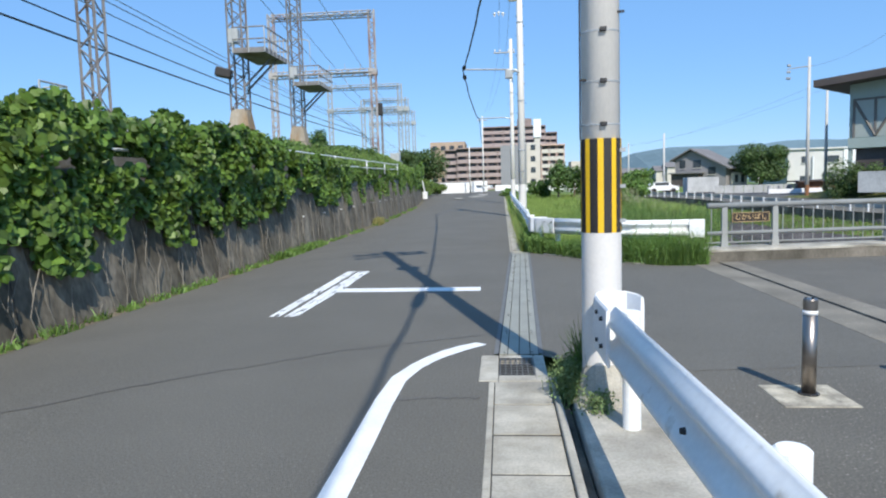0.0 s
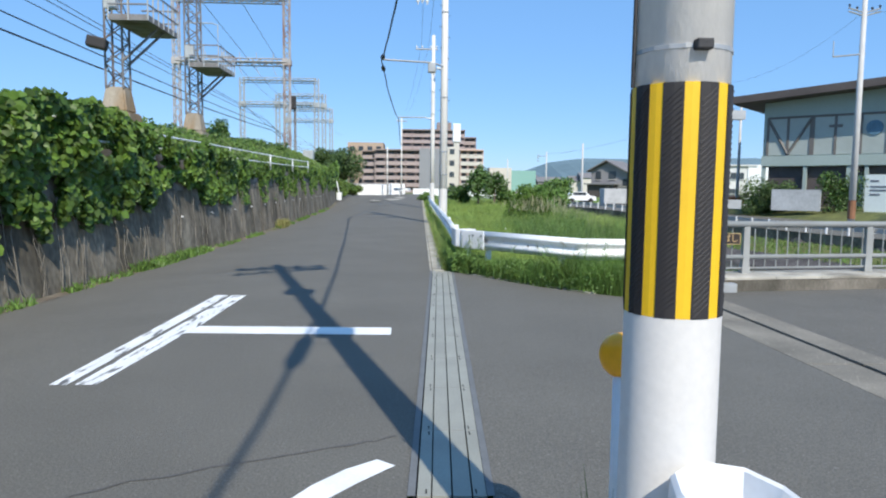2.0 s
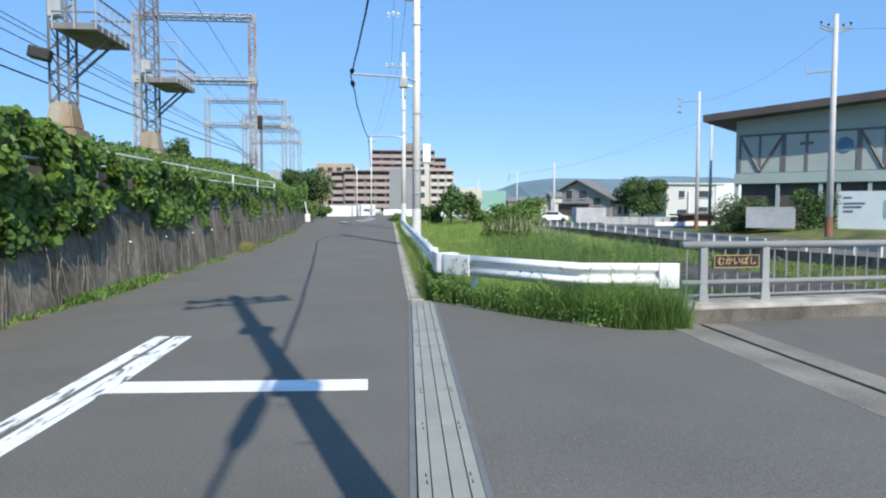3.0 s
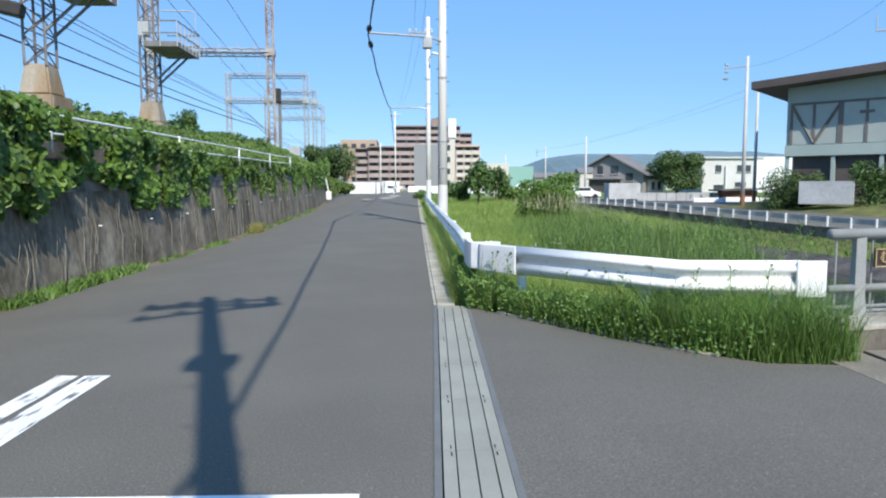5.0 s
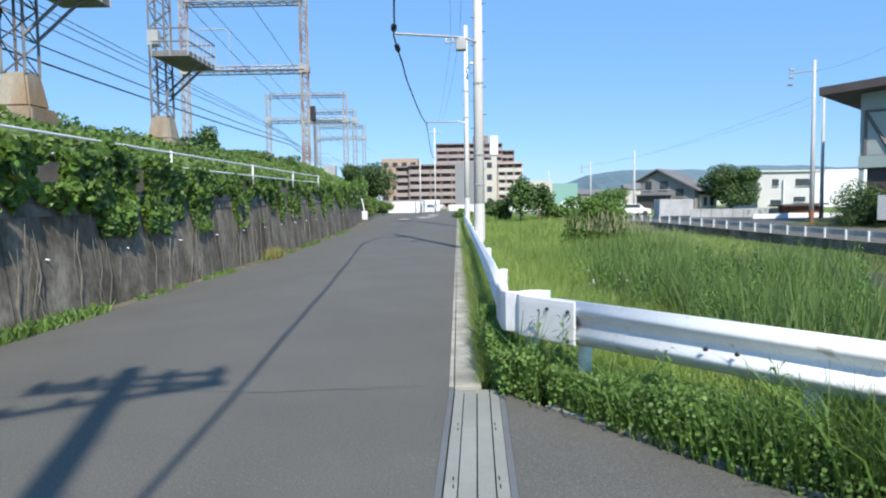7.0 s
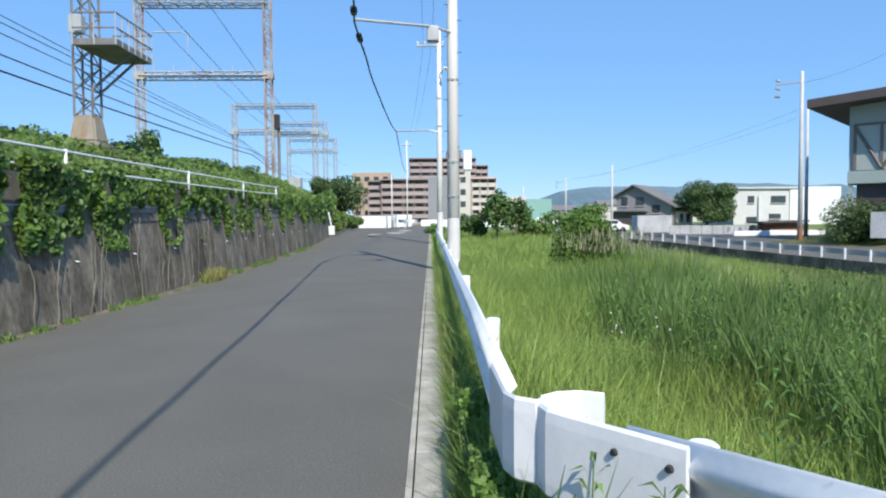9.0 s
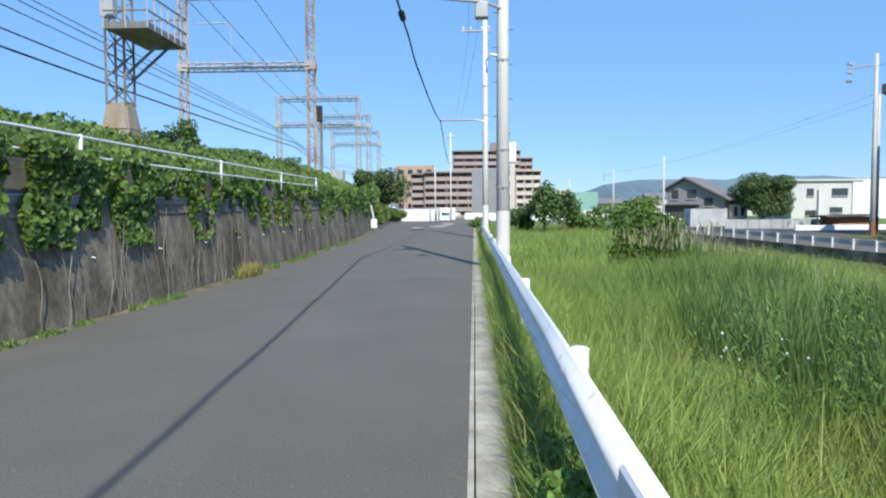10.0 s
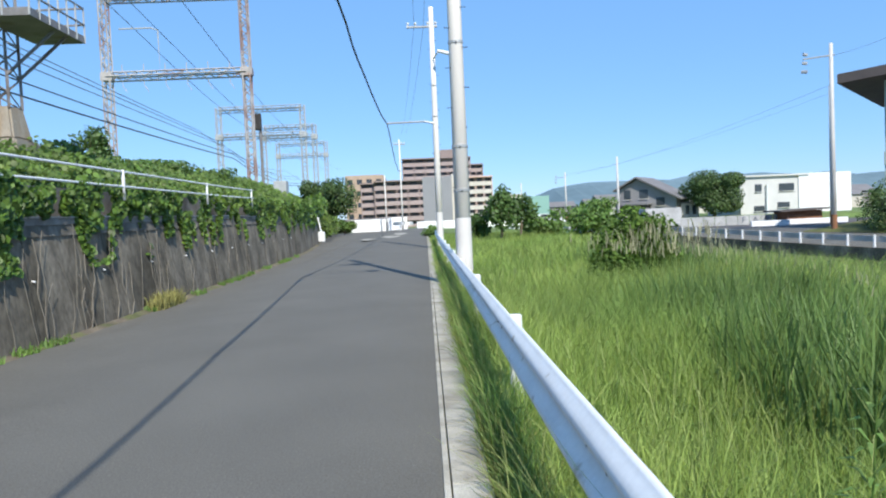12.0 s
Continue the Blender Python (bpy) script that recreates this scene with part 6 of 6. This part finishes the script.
# panel fence with letters
fc = thing("panel_fence", "weathered pale panel fence with dark painted letters", "fence")
for i in range(9):
    x = 26.4 + 1.08 * i
    bm = bmesh.new()
    box(bm, (x, 84 - 0.17 * i, 0.3), (1.04, 0.08, 0.95), rz=-0.16, bev=0.01)
    pn = part("panel", bm, FENCE, fc)
    if i >= 5:
        lettering("fence_letter", "FARM"[i - 5], pose(x, 84 - 0.17 * i - 0.055, 0.3, 90, 0, -9), 0.85, INK, fc, 0.01)
for i, (x, y, w) in enumerate(((30.8, 76, 3.4), (36.2, 78, 5.6))):
    bm = bmesh.new()
    box(bm, (x, y, far_z(y) + 0.12), (w, 0.25, 0.5), bev=0.03)
    tagged(part("barrier_block", bm, WHITE), "low white road barrier by the far road", "barrier")


def parked_car(x, y, z, rz, label):
    c = thing("parked_car", label, "car", "", pose(x, y, z, 0, 0, rz))
    bm = bmesh.new()
    prof = [(-2.0, 0.35), (-2.0, 0.8), (-1.6, 0.95), (-1.0, 1.4), (0.6, 1.42), (1.2, 0.98), (1.95, 0.85), (2.0, 0.35)]
    a = [bm.verts.new((px_, -0.8, pz)) for px_, pz in prof]
    b2 = [bm.verts.new((px_, 0.8, pz)) for px_, pz in prof]
    bm.faces.new(a)
    bm.faces.new(b2[::-1])
    for i in range(len(prof)):
        bm.faces.new((a[i], b2[i], b2[(i + 1) % len(prof)], a[(i + 1) % len(prof)]))
    bmesh.ops.recalc_face_normals(bm, faces=bm.faces)
    part("body", bm, WHITE, c)
    bm = bmesh.new()
    box(bm, (-0.2, 0, 1.17), (1.7, 1.63, 0.34))
    part("windows", bm, GLASS, c)
    for wx in (-1.25, 1.25):
        for wy in (-0.75, 0.75):
            bm = bmesh.new()
            tube(bm, [(wx, wy - 0.1, 0.32), (wx, wy + 0.1, 0.32)], 0.32, 14)
            part("wheel", bm, BLACK, c)
    return c


parked_car(20.1, 86.5, 0.0, 10, "small white car parked by the house")
parked_car(15.5, 100, 0.45, 0, "distant white car parked beyond the meadow")

bm = bmesh.new()
for cx, cy, rx_, ry_ in ((-2.6, 74, 0.8, 2.2), (-4.2, 70, 0.5, 1.5), (-2.0, 80, 0.6, 2.5)):
    poly(bm, [(cx + rx_ * math.cos(a) * (1 + 0.25 * math.sin(3 * a)), cy + ry_ * math.sin(a), rise(cy + ry_ * math.sin(a)) + 0.012) for a in [i * math.pi / 12 for i in range(24)]])
setting("pale_patch", bm, CONCRETE, "pale worn patches on the far asphalt", "road patch")

# ---- far end ----
pw = thing("white_parapet", "low white parapet wall at the end of the lane", "parapet wall", kind="structure")
for x0, x1, y, h in ((-9.4, -4.6, 107, 1.45), (-4.5, -2.0, 106, 1.6), (-0.8, 14, 110, 0.9)):
    bm = bmesh.new()
    box(bm, ((x0 + x1) / 2, y, rise(y) + h / 2 - 0.1), (x1 - x0, 0.3, h + 0.2), bev=0.03)
    part("panel", bm, WHITE_OLD, pw)
bm = bmesh.new()
box(bm, (-7, 110, rise(110) + 1.45), (9, 0.5, 0.35))
part("grey_beam", bm, GREY_WALL, pw)
guardrail("white guardrail at the bend of the lane", [(-3.2, 92), (-2.4, 89), (-1.6, 88), (-0.9, 89)], [(-2.3, 89.1)], top=0.95)


def block_flats(x0, x1, y, depth, z0, z1, floors, bays, wall, panel, label, dark=True):
    g = thing("apartment_building", label, "apartment building")
    bm = bmesh.new()
    box(bm, ((x0 + x1) / 2, y + depth / 2 + 0.9, (z0 + z1) / 2), (x1 - x0, depth, z1 - z0))
    part("wall", bm, wall, g)
    fh = (z1 - z0) / floors
    for f in range(floors):
        z = z0 + fh * f
        bm = bmesh.new()
        box(bm, ((x0 + x1) / 2, y + 0.15, z + fh * 0.24), (x1 - x0, 0.2, fh * 0.48))
        bal = part("balcony", bm, panel, g)
        bm = bmesh.new()
        box(bm, ((x0 + x1) / 2, y + 0.5, z), (x1 - x0, 1.0, 0.18))
        part("slab", bm, panel, bal)
        for k in range(bays):
            xa = x0 + (x1 - x0) * (k + 0.5) / bays
            bm = bmesh.new()
            box(bm, (xa, y + 0.88, z + fh * 0.62), ((x1 - x0) / bays * 0.6, 0.1, fh * 0.6))
            part("window", bm, FLAT_GLASS, g)
    for k in range(bays + 1):
        xa = x0 + (x1 - x0) * k / bays
        bm = bmesh.new()
        box(bm, (xa, y + 0.5, (z0 + z1) / 2), (0.28, 0.9, z1 - z0))
        part("pier", bm, wall, g)
    bm = bmesh.new()
    box(bm, ((x0 + x1) / 2, y + depth / 2, z1 + 0.1), (x1 - x0 + 0.3, depth + 1.6, 0.3))
    part("roof", bm, wall, g)
    return g


block_flats(-10.75, 1.75, 170, 12, 0.3, 10.8, 6, 5, BRICK_RED, BALCONY, "brown brick apartment block with rows of balconies")
block_flats(-13.85, -10.85, 171, 10, 0.3, 10.5, 6, 1, BRICK_RED, BALCONY, "narrow wing of the brown apartment block")
block_flats(-5.0, 12.75, 196, 14, 0.3, 17.9, 10, 6, BRICK_RED, BALCONY, "tall brown apartment block with rows of balconies")
block_flats(12.75, 16.3, 200, 12, 0.3, 16.2, 9, 2, BRICK_RED, BALCONY, "stepped end of the tall brown apartment block")
block_flats(10.3, 15.9, 172, 10, 0.3, 11.1, 6, 3, PINK, CREAM, "pinkish apartment block with pale balconies")
bm = bmesh.new()
box(bm, (7.0, 200, 18.6), (4, 8, 3.2))
tagged(part("roof_house", bm, BRICK_RED), "brown lift house on the apartment roof", "lift house")
bf = thing("apartment_building", "beige apartment block with small windows", "apartment building")
bm = bmesh.new()
box(bm, (-14.6, 195, 7.0), (9.6, 12, 13.7))
part("wall", bm, BEIGE, bf)
for f in range(4):
    for k in range(4):
        bm = bmesh.new()
        box(bm, (-18.2 + 2.4 * k, 188.96, 3.5 + 2.9 * f), (1.3, 0.1, 1.2))
        part("window", bm, GLASS, bf)
gs = thing("grey_building", "plain grey slab-sided building with a pale corner", "building")
bm = bmesh.new()
box(bm, (2.85, 150, 5.0), (5.5, 10, 9.8))
part("wall", bm, GREY_SLAB, gs)
bm = bmesh.new()
box(bm, (6.7, 151, 5.2), (2.1, 9, 10.4))
pc = part("pale_corner", bm, CREAM, gs)
for f in range(4):
    bm = bmesh.new()
    box(bm, (7.0, 146.46, 2.2 + 2.4 * f), (1.0, 0.1, 1.1))
    part("window", bm, GLASS, pc)
wt = thing("white_tower", "slim white sign tower above the flats", "tower")
bm = bmesh.new()
box(bm, (8.6, 160, 6.9), (1.3, 1.6, 14), bev=0.05)
part("shaft", bm, CREAM, wt)
bm = bmesh.new()
box(bm, (8.6, 159.9, 14.35), (1.8, 2.0, 4.2), bev=0.15)
part("head", bm, WHITE, wt)
bm = bmesh.new()
box(bm, (28.8, 205, 3.5), (10, 12, 7.2))
tagged(part("warehouse", bm, MINT), "distant mint green warehouse roof", "warehouse")
bm = bmesh.new()
box(bm, (22, 190, 3.9), (6, 8, 7))
tagged(part("house", bm, CREAM), "distant small white house", "house")
for i in range(26):
    x = 38 + i * 7 + random.uniform(-2, 2)
    y = random.uniform(170, 260)
    w = random.uniform(5, 9)
    hh = random.uniform(3, 5.5)
    fh_ = thing("house", "distant low house among trees", "house", "distant houses")
    bm = bmesh.new()
    box(bm, (x, y, 0.3 + hh / 2), (w, 7, hh))
    part("wall", bm, random.choice((CREAM, GREY_WALL, CREAM)), fh_)
    bm = bmesh.new()
    q = [bm.verts.new(c) for c in ((x - w / 2 - 0.4, y - 4, 0.3 + hh), (x + w / 2 + 0.4, y - 4, 0.3 + hh), (x + w / 2 + 0.4, y + 4, 0.3 + hh), (x - w / 2 - 0.4, y + 4, 0.3 + hh), (x - w / 2 - 0.4, y, 2.0 + hh), (x + w / 2 + 0.4, y, 2.0 + hh))]
    for ids in ((0, 1, 5, 4), (2, 3, 4, 5), (0, 4, 3), (1, 2, 5)):
        bm.faces.new([q[k] for k in ids])
    part("roof", bm, TILE_ROOF, fh_)
    if i % 2:
        p, nv, s = crown(260, (x + 5, y - 8, 2.2), (3.0, 2.5, 2.4), 0.7)
        stuff("far_foliage", leaves("far_foliage", p, nv, s, LEAF_TREE, 0.6), "distant dark green foliage", "trees")
# hills; aerial haze is only the bluish tint of their material
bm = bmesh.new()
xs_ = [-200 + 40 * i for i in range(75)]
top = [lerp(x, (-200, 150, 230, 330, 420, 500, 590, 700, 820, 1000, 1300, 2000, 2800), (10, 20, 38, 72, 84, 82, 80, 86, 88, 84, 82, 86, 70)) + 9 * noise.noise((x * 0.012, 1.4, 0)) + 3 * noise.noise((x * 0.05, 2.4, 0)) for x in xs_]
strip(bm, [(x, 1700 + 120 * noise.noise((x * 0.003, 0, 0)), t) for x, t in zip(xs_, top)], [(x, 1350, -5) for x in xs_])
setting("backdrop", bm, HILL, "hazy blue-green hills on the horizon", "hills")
